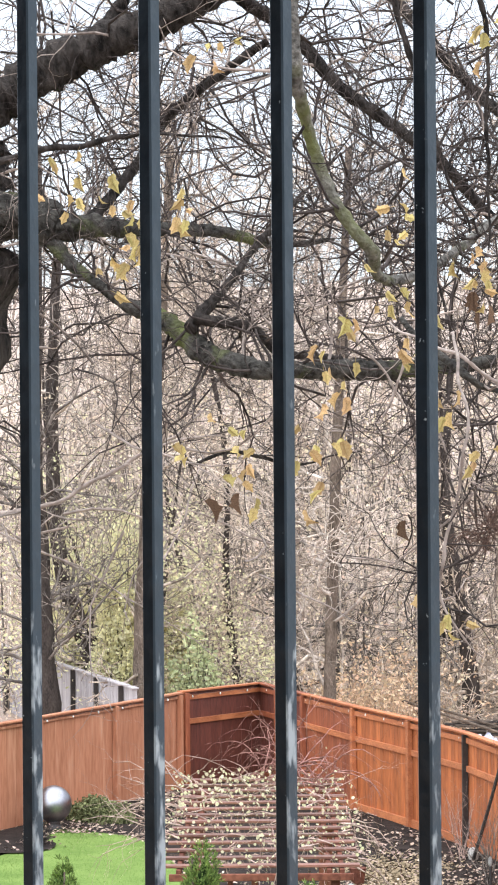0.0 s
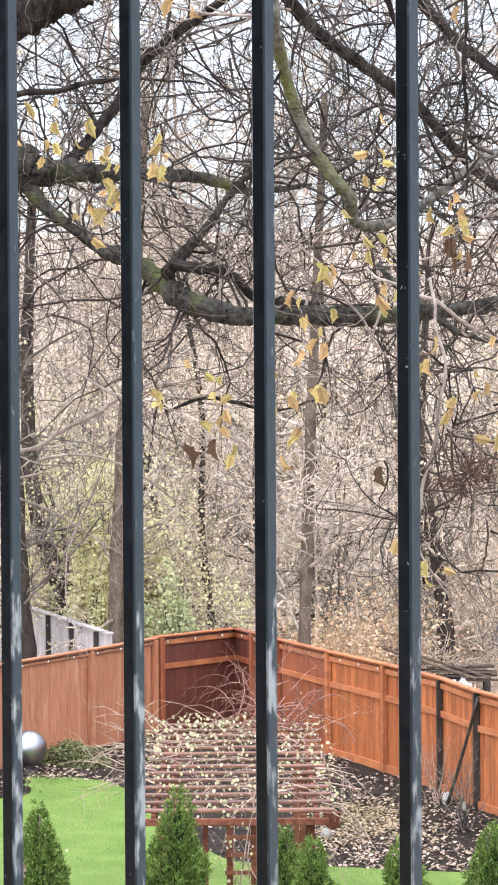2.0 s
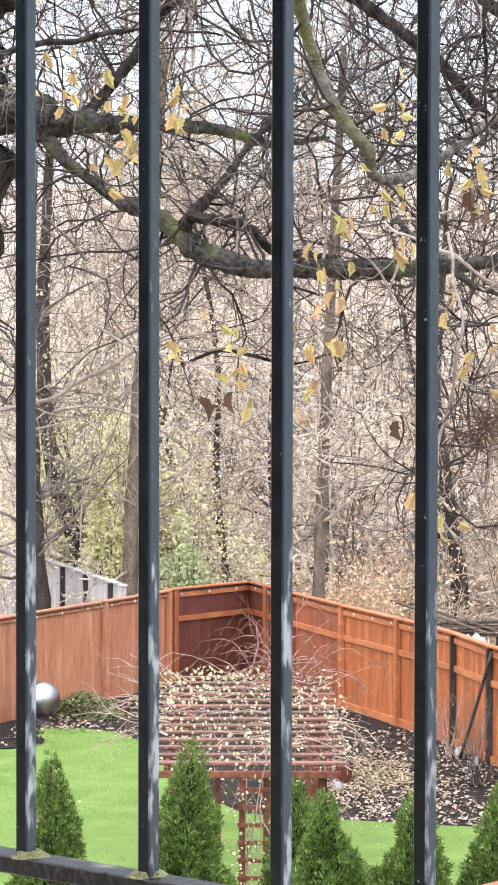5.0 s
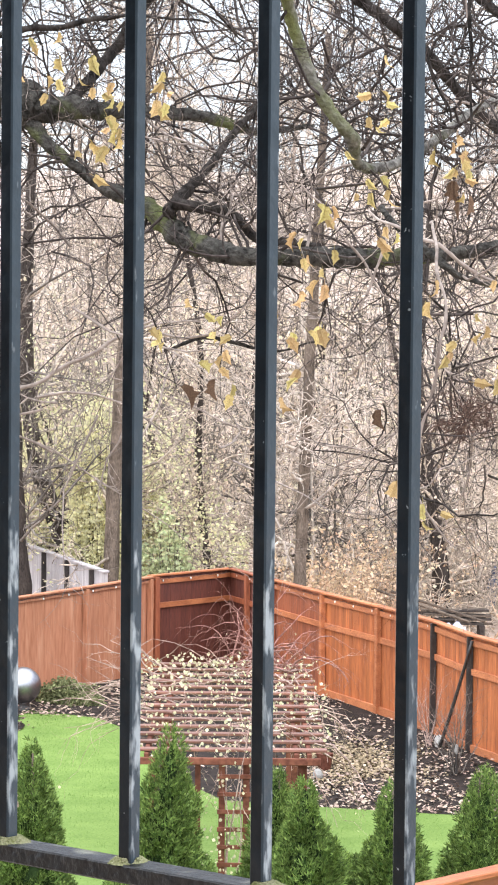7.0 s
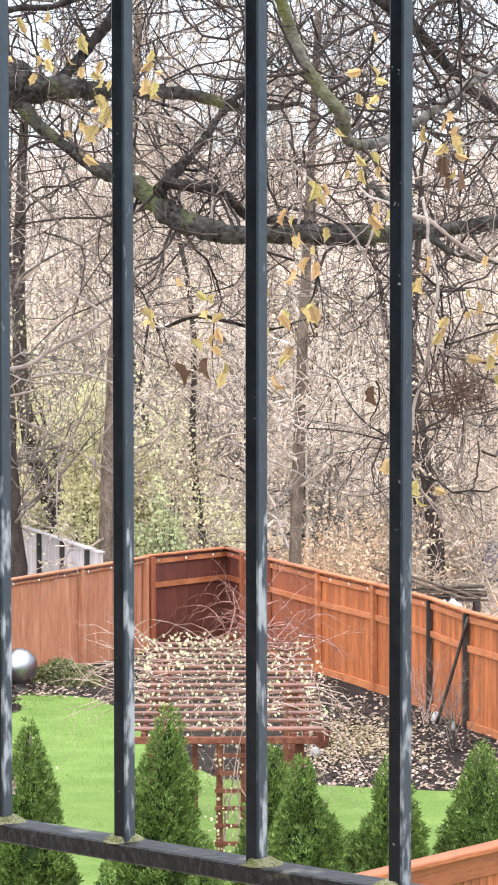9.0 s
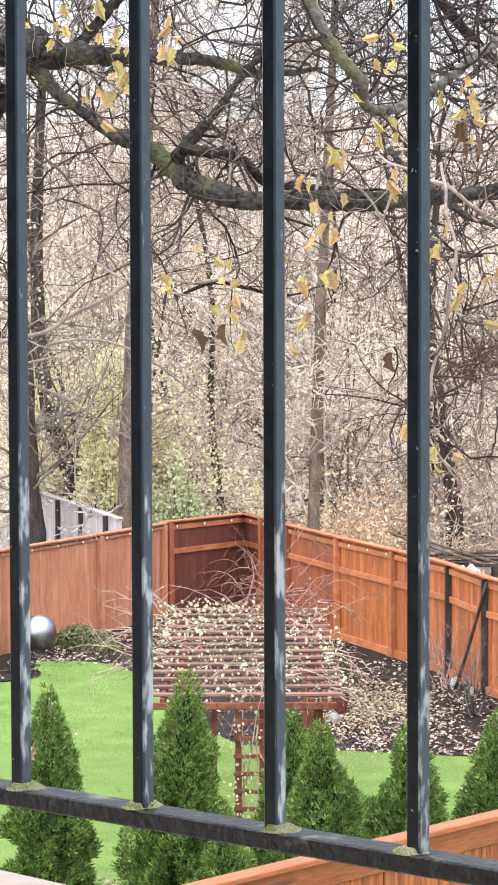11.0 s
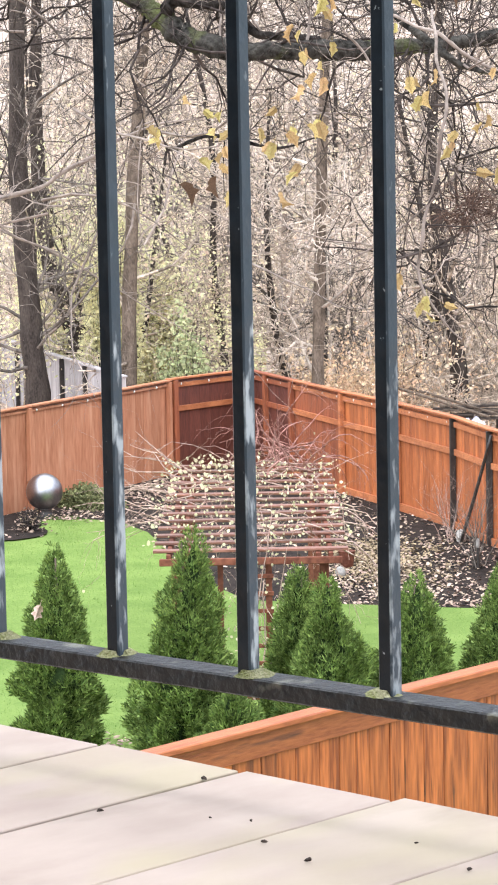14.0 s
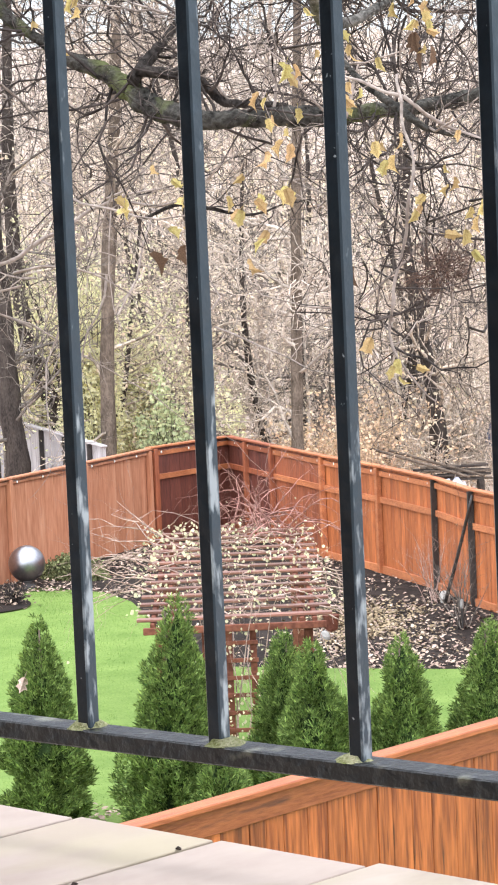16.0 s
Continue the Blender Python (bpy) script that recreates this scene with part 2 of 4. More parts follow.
BROWN_LEAF = material("dry_brown_leaf", (0.07, 0.042, 0.026), (0.2, 0.125, 0.078), 18, rough=0.8, bump=0.1, vary=0.3, translucent=0.2)
BUSH_LEAF = material("olive_shrub_leaf", (0.33, 0.37, 0.19), (0.56, 0.58, 0.33), 5, rough=0.7, bump=0, vary=0.4, island=True, translucent=0.3, hue=0.02)
YELLOW_FOLIAGE = material("yellow_green_foliage", (0.66, 0.63, 0.36), (0.87, 0.83, 0.56), 5, rough=0.8, bump=0, vary=0.3, island=True, translucent=0.45)
VINE_LEAF = material("pale_yellow_vine_leaf", (0.52, 0.48, 0.28), (0.76, 0.71, 0.5), 9, rough=0.7, bump=0, vary=0.25, island=True, translucent=0.35, hue=0.02)
VINE_STEM = material("reddish_vine_stem", (0.22, 0.13, 0.1), (0.55, 0.42, 0.36), 8, rough=0.8, bump=0, vary=0.35, island=True)
CEDAR_SPRAY = material("evergreen_spray", (0.042, 0.085, 0.023), (0.25, 0.33, 0.085), 3, rough=0.75, bump=0, vary=0.55, island=True, translucent=0.2)
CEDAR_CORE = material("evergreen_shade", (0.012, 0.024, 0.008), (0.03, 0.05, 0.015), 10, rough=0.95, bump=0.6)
BOX_LEAF = material("boxwood_leaf", (0.085, 0.1, 0.04), (0.25, 0.26, 0.12), 3, rough=0.7, bump=0, vary=0.4, island=True)
STEEL = material("dull_steel", (0.3, 0.3, 0.32), (0.38, 0.38, 0.4), 5, rough=0.36, bump=0.0, metal=1.0, vary=0.0)
STONE = material("pale_stone", (0.24, 0.23, 0.21), (0.42, 0.4, 0.37), 9, rough=0.9)
BULB = material("frosted_bulb", (0.75, 0.72, 0.66), (0.85, 0.82, 0.76), 5, rough=0.25, bump=0)
HANGING = material("clinging_dead_leaf", (0.6, 0.48, 0.34), (0.86, 0.75, 0.58), 3, rough=0.8, bump=0, vary=0.35, island=True, translucent=0.35, hue=0.025)
WALL = material("dark_unseen_wall", (0.06, 0.05, 0.045), (0.11, 0.095, 0.085), 2, rough=0.8)
DRY_GRASS = material("orange_dry_brush", (0.46, 0.29, 0.18), (0.74, 0.54, 0.37), 3, rough=0.9, bump=0, vary=0.35, island=True)

# ---- the yard's own axes: u across, v away from the house, z up ----
EYE_FOOT = Vector((1.266, -1.5202, 0))
AWAY, ACROSS = Vector((-0.6449, 0.7643, 0)), Vector((0.7643, 0.6449, 0))
TURN = math.degrees(math.atan2(ACROSS.y, ACROSS.x))


def yard(u, v, z=0.0):
    return EYE_FOOT + ACROSS * u + AWAY * v + Vector((0, 0, z))


def smooth(a, b, x):
    t = min(1.0, max(0.0, (x - a) / (b - a)))
    return t * t * (3 - 2 * t)


def table(rows, x):
    for (a, fa), (b, fb) in zip(rows, rows[1:]):
        if x <= b:
            return fa + (fb - fa) * max(0, (x - a)) / (b - a)
    return rows[-1][1]


SLOPE = [(4, 1.8), (9, 1.7), (15, 1.4), (22, 0.95), (27, 0.58), (31, 0.28), (35, 0.07), (38, 0.0)]


def ground_z(u, v):
    """The lot falls from the house to the lawn; beyond the fence a wooded bank rises."""
    z = table(SLOPE, v)
    z += 15.0 * smooth(60, 170, v) + 0.25 * smooth(56, 64, v)
    if v > 58:
        z += 0.5 * min(1, (v - 58) / 20) * noise.noise(Vector((u * 0.11, v * 0.11, 2.0)))
    return z


# ---- mesh helpers ----
def mesh_from(name, verts, faces, mat, shade=False):
    me = bpy.data.meshes.new(name)
    me.from_pydata([tuple(p) for p in verts], [], faces)
    me.materials.append(mat)
    if shade:
        me.polygons.foreach_set("use_smooth", [True] * len(me.polygons))
    me.update()
    return me


def thing(name, label, category, at=(0, 0, 0), rz=0.0, group="", kind=""):
    ob = new(name)
    ob.empty_display_size = 0.2
    ob.matrix_world = pose(*at, 0, 0, rz)
    return tagged(ob, label, category, group, kind)


def part(name, me, parent, m=None, label=""):
    ob = new(name, me)
    ob.parent = parent
    if m is not None:
        ob.matrix_basis = m
    return tagged(ob, label) if label else ob


def box(name, sx, sy, sz, mat, bevel=0.004, base=False):
    """A bevelled block centred on its origin, or standing on it."""
    bm = bmesh.new()
    bmesh.ops.create_cube(bm, size=1.0)
    bmesh.ops.scale(bm, vec=(sx, sy, sz), verts=bm.verts)
    if base:
        bmesh.ops.translate(bm, vec=(0, 0, sz / 2), verts=bm.verts)
    if bevel:
        bmesh.ops.bevel(bm, geom=bm.edges[:], offset=bevel, segments=1, affect="EDGES")
    me = bpy.data.meshes.new(name)
    bm.to_mesh(me)
    bm.free()
    me.materials.append(mat)
    return me


def spline(points, radii, steps=6):
    """A rounded path through the points, with radii."""
    out = []
    pts = [Vector(p) for p in points]
    for i in range(len(pts) - 1):
        p0, p1, p2, p3 = pts[max(0, i - 1)], pts[i], pts[i + 1], pts[min(len(pts) - 1, i + 2)]
        for s in range(steps):
            t = s / steps
            q = 0.5 * (2 * p1 + (p2 - p0) * t + (2 * p0 - 5 * p1 + 4 * p2 - p3) * t * t + (3 * p1 - p0 - 3 * p2 + p3) * t ** 3)
            out.append((q, radii[i] + (radii[i + 1] - radii[i]) * t))
    out.append((pts[-1], radii[-1]))
    return out


def tube(path, sides=8, rough=0.0, seed=0.0):
    """Verts and faces of a tapered, lumpy tube along (point, radius) rows, capped."""
    verts, faces = [], []
    up = Vector((0.3, 0.2, 1)).normalized()
    for i, (p, r) in enumerate(path):
        a, b = path[max(0, i - 1)][0], path[min(len(path) - 1, i + 1)][0]
        d = (b - a).normalized()
        x = d.cross(up)
        x = (x if x.length > 0.05 else d.cross(Vector((1, 0, 0)))).normalized()
        y = d.cross(x)
        for k in range(sides):
            w = 2 * math.pi * k / sides
            rr = r
            if rough:
                rr *= 1 + rough * noise.noise((p + (x * math.cos(w) + y * math.sin(w)) * r) * (0.9 / max(r, 0.02)) + Vector((seed, 0, 0)))
            verts.append(p + (x * math.cos(w) + y * math.sin(w)) * rr)
    for i in range(len(path) - 1):
        for k in range(sides):
            k2 = (k + 1) % sides
            faces.append((i * sides + k, i * sides + k2, (i + 1) * sides + k2, (i + 1) * sides + k))
    faces.append(tuple(range(sides))[::-1])
    faces.append(tuple(range((len(path) - 1) * sides, len(path) * sides)))
    return verts, faces


def tube_mesh(name, points, radii, mat, sides=8, steps=6, rough=0.0):
    v, f = tube(spline(points, radii, steps), sides, rough, len(points) * 1.7)
    return mesh_from(name, v, f, mat, shade=True)


def twig_mesh(name, segs, mat):
    """One mesh of many thin three-sided twigs; each row of segs: start, end, two radii."""
    s = np.array(segs, dtype=np.float64).reshape(-1, 8)
    n = len(s)
    a, b = s[:, 0:3], s[:, 3:6]
    d = b - a
    d /= np.maximum(np.linalg.norm(d, axis=1, keepdims=True), 1e-9)
    ref = np.where(np.abs(d[:, 2:3]) < 0.9, np.array([[0, 0, 1.0]]), np.array([[1.0, 0, 0]]))
    x = np.cross(d, ref)
    x /= np.linalg.norm(x, axis=1, keepdims=True)
    y = np.cross(d, x)
    verts = np.empty((n, 6, 3))
    for k in range(3):
        w = 2 * math.pi * k / 3
        o = x * math.cos(w) + y * math.sin(w)
        verts[:, k] = a + o * s[:, 6:7]
        verts[:, 3 + k] = b + o * s[:, 7:8]
    quads = np.array([[0, 1, 4, 3], [1, 2, 5, 4], [2, 0, 3, 5]])
    faces = (np.arange(n)[:, None, None] * 6 + quads[None]).reshape(-1)
    me = bpy.data.meshes.new(name)
    me.vertices.add(n * 6)
    me.vertices.foreach_set("co", verts.reshape(-1))
    me.loops.add(n * 12)
    me.loops.foreach_set("vertex_index", faces.astype(np.int32))
    me.polygons.add(n * 3)
    me.polygons.foreach_set("loop_start", np.arange(0, n * 12, 4, dtype=np.int32))
    me.materials.append(mat)
    me.update(calc_edges=True)
    return me


def scatter_mesh(name, shape, places, mat):
    """One mesh of many copies of a small flat shape (verts, faces of one size); places: 3x4 rows as an array."""
    sv = np.array(shape[0], dtype=np.float64)
    sf = np.array(shape[1])
    n, k = len(places), sf.shape[1]
    pl = np.array(places, dtype=np.float64)
    verts = np.einsum("nij,vj->nvi", pl[:, :, :3], sv) + pl[:, None, :, 3]
    faces = (np.arange(n)[:, None, None] * len(sv) + sf[None]).reshape(-1).astype(np.int32)
    me = bpy.data.meshes.new(name)
    me.vertices.add(n * len(sv))
    me.vertices.foreach_set("co", verts.reshape(-1))
    me.loops.add(len(faces))
    me.loops.foreach_set("vertex_index", faces)
    me.polygons.add(n * len(sf))
    me.polygons.foreach_set("loop_start", np.arange(0, len(faces), k, dtype=np.int32))
    me.materials.append(mat)
    me.update(calc_edges=True)
    return me


def placed(p, size, rng, tilt=3.2):
    m = Euler((rng.uniform(-tilt, tilt), rng.uniform(-tilt, tilt), rng.uniform(0, 6.3))).to_matrix() * size
    return [[*m[0], p[0]], [*m[1], p[1]], [*m[2], p[2]]]


LEAF_SHAPE = ([(0, 0, 0), (0.3, 0.35, 0.06), (0.2, 0.75, 0.08), (0, 1, 0), (-0.2, 0.75, 0.08), (-0.3, 0.35, 0.06)], [(0, 1, 2, 3), (0, 3, 4, 5)])
ROUND_LEAF = ([(0, 0, 0), (0.42, 0.25, 0.08), (0.44, 0.65, 0.1), (0, 0.98, 0), (-0.44, 0.65, 0.1), (-0.42, 0.25, 0.08)], [(0, 1, 2, 3), (0, 3, 4, 5)])
BLADE_SHAPE = ([(-0.08, 0, 0), (0.08, 0, 0), (0, 0.25, 1)], [(0, 1, 2)])
SPRAY_SHAPE = ([(-0.05, 0, 0), (0.05, 0, 0), (0.09, 0.1, 0.55), (0.0, 0.24, 1.0), (-0.08, 0.1, 0.5), (0.05, 0.02, 0.2), (0.34, 0.06, 0.42), (0.44, 0.16, 0.74), (0.16, 0.08, 0.46),
                (-0.05, 0.02, 0.15), (-0.36, 0.06, 0.36), (-0.42, 0.14, 0.66), (-0.14, 0.08, 0.4), (0.045, 0.17, 0.78)],
               [(0, 1, 2, 4), (4, 2, 13, 3), (5, 6, 7, 8), (9, 12, 11, 10)])



def grow(p, d, length, r, level, segs, rng, bend=0.25, up=0.05, kids=(5, 5, 4), shrink=0.5, pieces=5, tips=None, spread=(0.5, 1.1)):
    """A wandering branch that forks into finer ones."""
    p, d = Vector(p), Vector(d).normalized()
    step = length / pieces
    forks = sorted(rng.uniform(0.15, 1.0) for _ in range(kids[level])) if level < len(kids) else []
    for i in range(pieces):
        d = (d + Vector((rng.gauss(0, bend), rng.gauss(0, bend), rng.gauss(0, bend) + up))).normalized()
        q = p + d * step
        ra, rb = r * (1 - 0.75 * i / pieces), r * (1 - 0.75 * (i + 1) / pieces)
        segs.append((*p, *q, ra, rb))
        while forks and forks[0] <= (i + 1) / pieces:
            forks.pop(0)
            side = d.cross(Vector((rng.gauss(0, 1), rng.gauss(0, 1), rng.gauss(0, 1)))).normalized()
            a = rng.uniform(*spread)
            grow(q, d * math.cos(a) + side * math.sin(a), length * shrink * rng.uniform(0.6, 1.2), max(rb * 0.6, r * 0.25), level + 1,
                 segs, rng, bend, up, kids, shrink, max(3, pieces - 1), tips, spread)
        p = q
    if tips is not None:
        tips.append(p.copy())


# ---- ground ----
def strips(name, rows, lift, mat, cols=14):
    """A sheet on the ground; each row: v, the u of its two ends."""
    verts, faces = [], []
    for v, a, b in rows:
        for i in range(cols + 1):
            u = a + (b - a) * i / cols
            verts.append(yard(u, v, ground_z(u, v) + lift))
    for j in range(len(rows) - 1):
        for i in range(cols):
            k = j * (cols + 1) + i
            faces.append((k, k + 1, k + cols + 2, k + cols + 1))
    return mesh_from(name, verts, faces, mat, shade=True)


vs = [-60, -30, -10, 0] + list(range(4, 200, 2)) + [210, 240, 300, 500, 900, 2000]
ground = new("ground", strips("ground", [(v, -40 - abs(v) * 0.9, 40 + abs(v) * 0.9) for v in vs], 0, LITTER, 90))
tagged(ground, "brown leaf-covered ground rising to a wooded bank", "ground", kind="structure")


LAWN_RIGHT = [(10, 8), (36.6, 6), (37.3, 2.9), (37.9, 1.2), (38.4, -0.2), (41, -1.15), (43, -1.42), (45, -1.8), (46.2, -2.3), (46.7, -3.0)]
LAWN_LEFT = [(10, -9), (43.2, -9), (43.9, -4.3), (45, -3.9), (46.7, -3.6)]


def fence_left(v):
    return -1.67 + (v - 52.5) * 0.53 if v < 52.5 else -1.67 + (v - 52.5) * 0.84


def fence_right(v):
    return -0.15 + (54.3 - v) * 0.352


rows = [(10 + i * 0.5, table(LAWN_LEFT, 10 + i * 0.5), table(LAWN_RIGHT, 10 + i * 0.5)) for i in range(52)]
rows += [(36 + i * 0.2, table(LAWN_LEFT, 36 + i * 0.2), table(LAWN_RIGHT, 36 + i * 0.2)) for i in range(54)]
lawn = new("lawn", strips("lawn", rows, 0.06, LAWN, 20))
tagged(lawn, "bright green mown lawn with a curved edge", "lawn", kind="structure")
rows = [(v / 2, fence_left(v / 2), fence_right(v / 2)) for v in range(73, 109)]
bed = new("mulch_bed", strips("mulch_bed", rows, 0.03, MULCH, 24))
tagged(bed, "dark bark mulch bed strewn with fallen leaves", "garden bed", kind="structure")

rows = [(44.25 + i * 0.1, -7.0, -3.42 - 0.5 * abs((i - 8) / 8) ** 2.5) for i in range(17)]
tagged(new("clump_bed", strips("clump_bed", rows, 0.085, MULCH, 10)), "small dark mulch bed reaching into the lawn", "garden bed", kind="structure")

rng = random.Random(4)
blades = []
for _ in range(42000):
    v = 20 + 27 * rng.random() ** 1.2
    u = rng.uniform(max(table(LAWN_LEFT, v), -v * 0.1 - 0.6), min(table(LAWN_RIGHT, v), v * 0.1 + 0.4))
    if u < -3.3 and 44.2 < v < 45.9:
        continue
    blades.append(placed(yard(u, v, ground_z(u, v) + 0.055), rng.uniform(0.018, 0.04), rng, 0.5))
tagged(new("grass_blades", scatter_mesh("grass_blades", BLADE_SHAPE, blades, BLADE)), "short green grass blades of the lawn", "grass", kind="stuff")

leaves = []
for _ in range(13000):
    v = rng.uniform(37.5, 53)
    a, b = max(table(LAWN_RIGHT, v), fence_left(v)) - 0.15, fence_right(v)
    u = rng.uniform(a if v < 46.7 else fence_left(v), b)
    if -1.05 < u < 0.85 and v < 52 and rng.random() < 0.8:
        continue
    if noise.noise(Vector((u * 0.7, v * 0.5, 9))) + 0.5 * smooth(45, 38, v) - 0.12 < rng.uniform(-0.5, 0.4):
        continue
    leaves.append(placed(yard(u, v, ground_z(u, v) + 0.05), rng.uniform(0.035, 0.1), rng, 0.5))
for cu, cv, n in ((-1.42, 26.9, 70), (-3.2, 46.9, 160), (-3.9, 45, 60)):
    for _ in range(n):
        u, v = cu + rng.gauss(0, 0.35), cv + rng.gauss(0, 0.3)
        leaves.append(placed(yard(u, v, ground_z(u, v) + 0.08), rng.uniform(0.05, 0.1), rng, 0.5))
tagged(new("fallen_leaves", scatter_mesh("fallen_leaves", LEAF_SHAPE, leaves, FALLEN)), "dry pinkish-brown leaves scattered on the mulch", "leaves", kind="stuff")

straw = []
for _ in range(5200):
    u, v = 1.75 + rng.gauss(0, 0.5), 41.8 + rng.gauss(0, 1.2)
    if u > fence_right(v) - 0.3 or noise.noise(Vector((u * 1.3, v * 0.8, 3))) < rng.uniform(-0.5, 0.3):
        continue
    straw.append(placed(yard(u, v, ground_z(u, v) + 0.045), rng.uniform(0.03, 0.08), rng, 0.6))
tagged(new("dead_straw", scatter_mesh("dead_straw", LEAF_SHAPE, straw, STRAW)), "tan dead grass lying on the mulch", "straw", kind="stuff")

# ---- balcony deck ----
DECK_Z = 6.163
deck = thing("balcony_deck", "pale weathered deck boards with dirt and moss stains", "deck", (0, 0, DECK_Z), kind="structure")
board_me = box("deck_board", 0.1458, 2.62, 0.03, DECK, 0.0008)
SKEW = Matrix.Identity(4)
SKEW[0][1] = 0.13
rng = random.Random(11)
for k in range(-10, 24):
    x = 0.1265 + (k - 0.5) * 0.1485 - 0.13 * 1.31
    part("deck_board", board_me, deck, pose(x, 0.108 - 1.31 + rng.uniform(-0.003, 0.004), -0.015 + rng.uniform(-0.0008, 0.0008)) @ SKEW)
# Added dark backing, so the gaps between boards look shaded.
part("underlay", box("underlay", 4.55, 2.4, 0.02, DIRT_AND_GAP_SHADE, 0.002), deck, pose(1.0, -1.2, -0.045))
part("rim_joist", box("rim_joist", 4.6, 0.04, 0.2, DECK), deck, pose(1.0, 0.07, -0.131))
# Unseen wall, added and kept dark to hold light off the railing's near faces.
house = new("house_wall", box("house_wall", 9, 0.3, 12, WALL, 0.01))
house.matrix_world = pose(1.0, -2.65, 6.0)
tagged(house, "plain unseen wall behind the balcony, dark to shade the railing", "wall", kind="structure")
for i, (x, y, s) in enumerate(((-0.11, 0.075, 0.006), (-0.106, -0.043, 0.005), (0.0, 0.0, 0.004), (0.045, -0.04, 0.005), (0.1, -0.06, 0.006),
                               (0.16, 0.085, 0.009), (-0.2, -0.06, 0.006), (0.2, -0.015, 0.005), (-0.03, -0.01, 0.003), (0.13, 0.02, 0.003))):
    v, f = tube([(Vector((-s, 0, 0)), s * 0.2), (Vector((-s * 0.3, s * 0.3, s * 0.2)), s * 0.5), (Vector((s * 0.5, 0, s * 0.1)), s * 0.4), (Vector((s, -s * 0.3, 0)), s * 0.15)], 5)
    crumb = new("debris_crumb", mesh_from("debris_crumb", v, f, DIRT_AND_GAP_SHADE))
    crumb.matrix_world = pose(x, y, DECK_Z + s * 0.2, 0, 0, i * 67) @ Matrix.Scale(0.5, 4)
    tagged(crumb, "small dark dirt crumb lying on the deck", "debris", "crumbs on the deck")

# ---- iron railing ----
SPACING, BAR = 0.125, 0.0118
railing = thing("balcony_railing", "black painted iron railing with worn paint and lichen", "railing", (0, 0, DECK_Z))
rail_z = 6.269 - DECK_Z
part("bottom_rail", box("bottom_rail", 3.0, 0.027, 0.0135, IRON_RAIL, 0.0012), railing, pose(0.6, 0.002, rail_z - 0.0068))
part("top_rail", box("top_rail", 3.0, 0.04, 0.012, IRON, 0.0015), railing, pose(0.6, 0.0, 1.02))
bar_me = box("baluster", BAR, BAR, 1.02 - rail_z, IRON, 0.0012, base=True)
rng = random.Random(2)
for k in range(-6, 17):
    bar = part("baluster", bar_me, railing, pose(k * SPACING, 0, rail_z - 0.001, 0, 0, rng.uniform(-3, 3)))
    vv, ff = [], []
    v, f = tube([(Vector((0, 0, -0.0005)), 0.0155), (Vector((0, 0, 0.001)), 0.0125), (Vector((0, 0, 0.004)), 0.0085)], 14, 0.9, k)
    part("lichen_collar", mesh_from("lichen_collar", v, f, LICHEN), railing, pose(k * SPACING, 0, rail_z), "yellow-green lichen crust")


for x in (-0.88, 2.08):
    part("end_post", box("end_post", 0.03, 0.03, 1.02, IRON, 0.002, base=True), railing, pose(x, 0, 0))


# ---- fences ----
def fence(name, label, a, b, height, mat, rail_mat, posts=(), rails=(), board=0.14, face=1, cap=True, post_mat=None, trim=0.0, base_z=0.0, gap=0.006, uneven=False):
    """A board fence from a to b (u, v): boards, rails on the face side, posts, a cap."""
    pa, pb = yard(*a, base_z), yard(*b, base_z)
    run = (pb - pa).length
    ang = math.degrees(math.atan2(pb.y - pa.y, pb.x - pa.x))
    t = thing(name, label, "fence", pa, ang, "yard fences")
    r = random.Random(int(run * 100))
    n = int(run / board)
    me = [box("board", run / n - gap, 0.018, height - 0.02, mat, 0.003, base=True)]
    cuts = [0.0]
    for i in range(n):
        cuts.append(cuts[-1] + (r.uniform(0.6, 1.3) if uneven else 1.0))
    for i in range(n):
        x, k = (cuts[i] + cuts[i + 1]) / 2 * run / cuts[-1], (cuts[i + 1] - cuts[i]) * n / cuts[-1]
        part("board", me[0], t, pose(x, r.uniform(-0.003, 0.003), 0.02 + r.uniform(-0.008, 0.0), 0, 0, r.uniform(-0.8, 0.8)) @ Matrix.Diagonal((k, 1, 1, 1)))
    for z, h in rails:
        part("rail", box("rail", run, 0.04, h, rail_mat, 0.004), t, pose(run / 2, face * 0.034, z))
    pw = 0.06 if post_mat is BLACK_POST else 0.12 if post_mat else 0.095
    pm = box("post", pw, 0.095, height + 0.01, post_mat or rail_mat, 0.006, base=True)
    for s in posts:
        part("post", pm, t, pose(s * run, face * 0.064, -0.02))
    if cap:
        part("cap_rail", box("cap_rail", run + 0.05, 0.13, 0.035, rail_mat, 0.006), t, pose(run / 2, face * 0.03, height + 0.018))
    if trim:
        part("trim_board", box("trim_board", run, 0.022, trim, rail_mat, 0.004), t, pose(run / 2, face * 0.0235, height - trim / 2))
    return t


RAILS = ((1.72, 0.09), (1.27, 0.1), (0.08, 0.14))
CORNER, RP1, RP2, RP3, RP4 = (-0.15, 54.3), (1.54, 49.5), (2.41, 47.3), (3.19, 45.0), (3.62, 43.1)
MID = (0.69, 51.9)
# Panels step darker towards the corner, the shade carried by their colour.
fence("cedar_fence", "red-brown cedar fence panel beside the yard corner, shade painted in", CORNER, MID, 1.82, CEDAR_SHADED, CEDAR_HALF_SHADED, (0.44, 1.0), RAILS, face=-1)
fence("cedar_fence", "reddish cedar board fence with corner shade painted in, showing rails and posts", MID, RP1, 1.82, CEDAR_HALF_SHADED, CEDAR_RAIL, (1.0,), RAILS, face=-1)
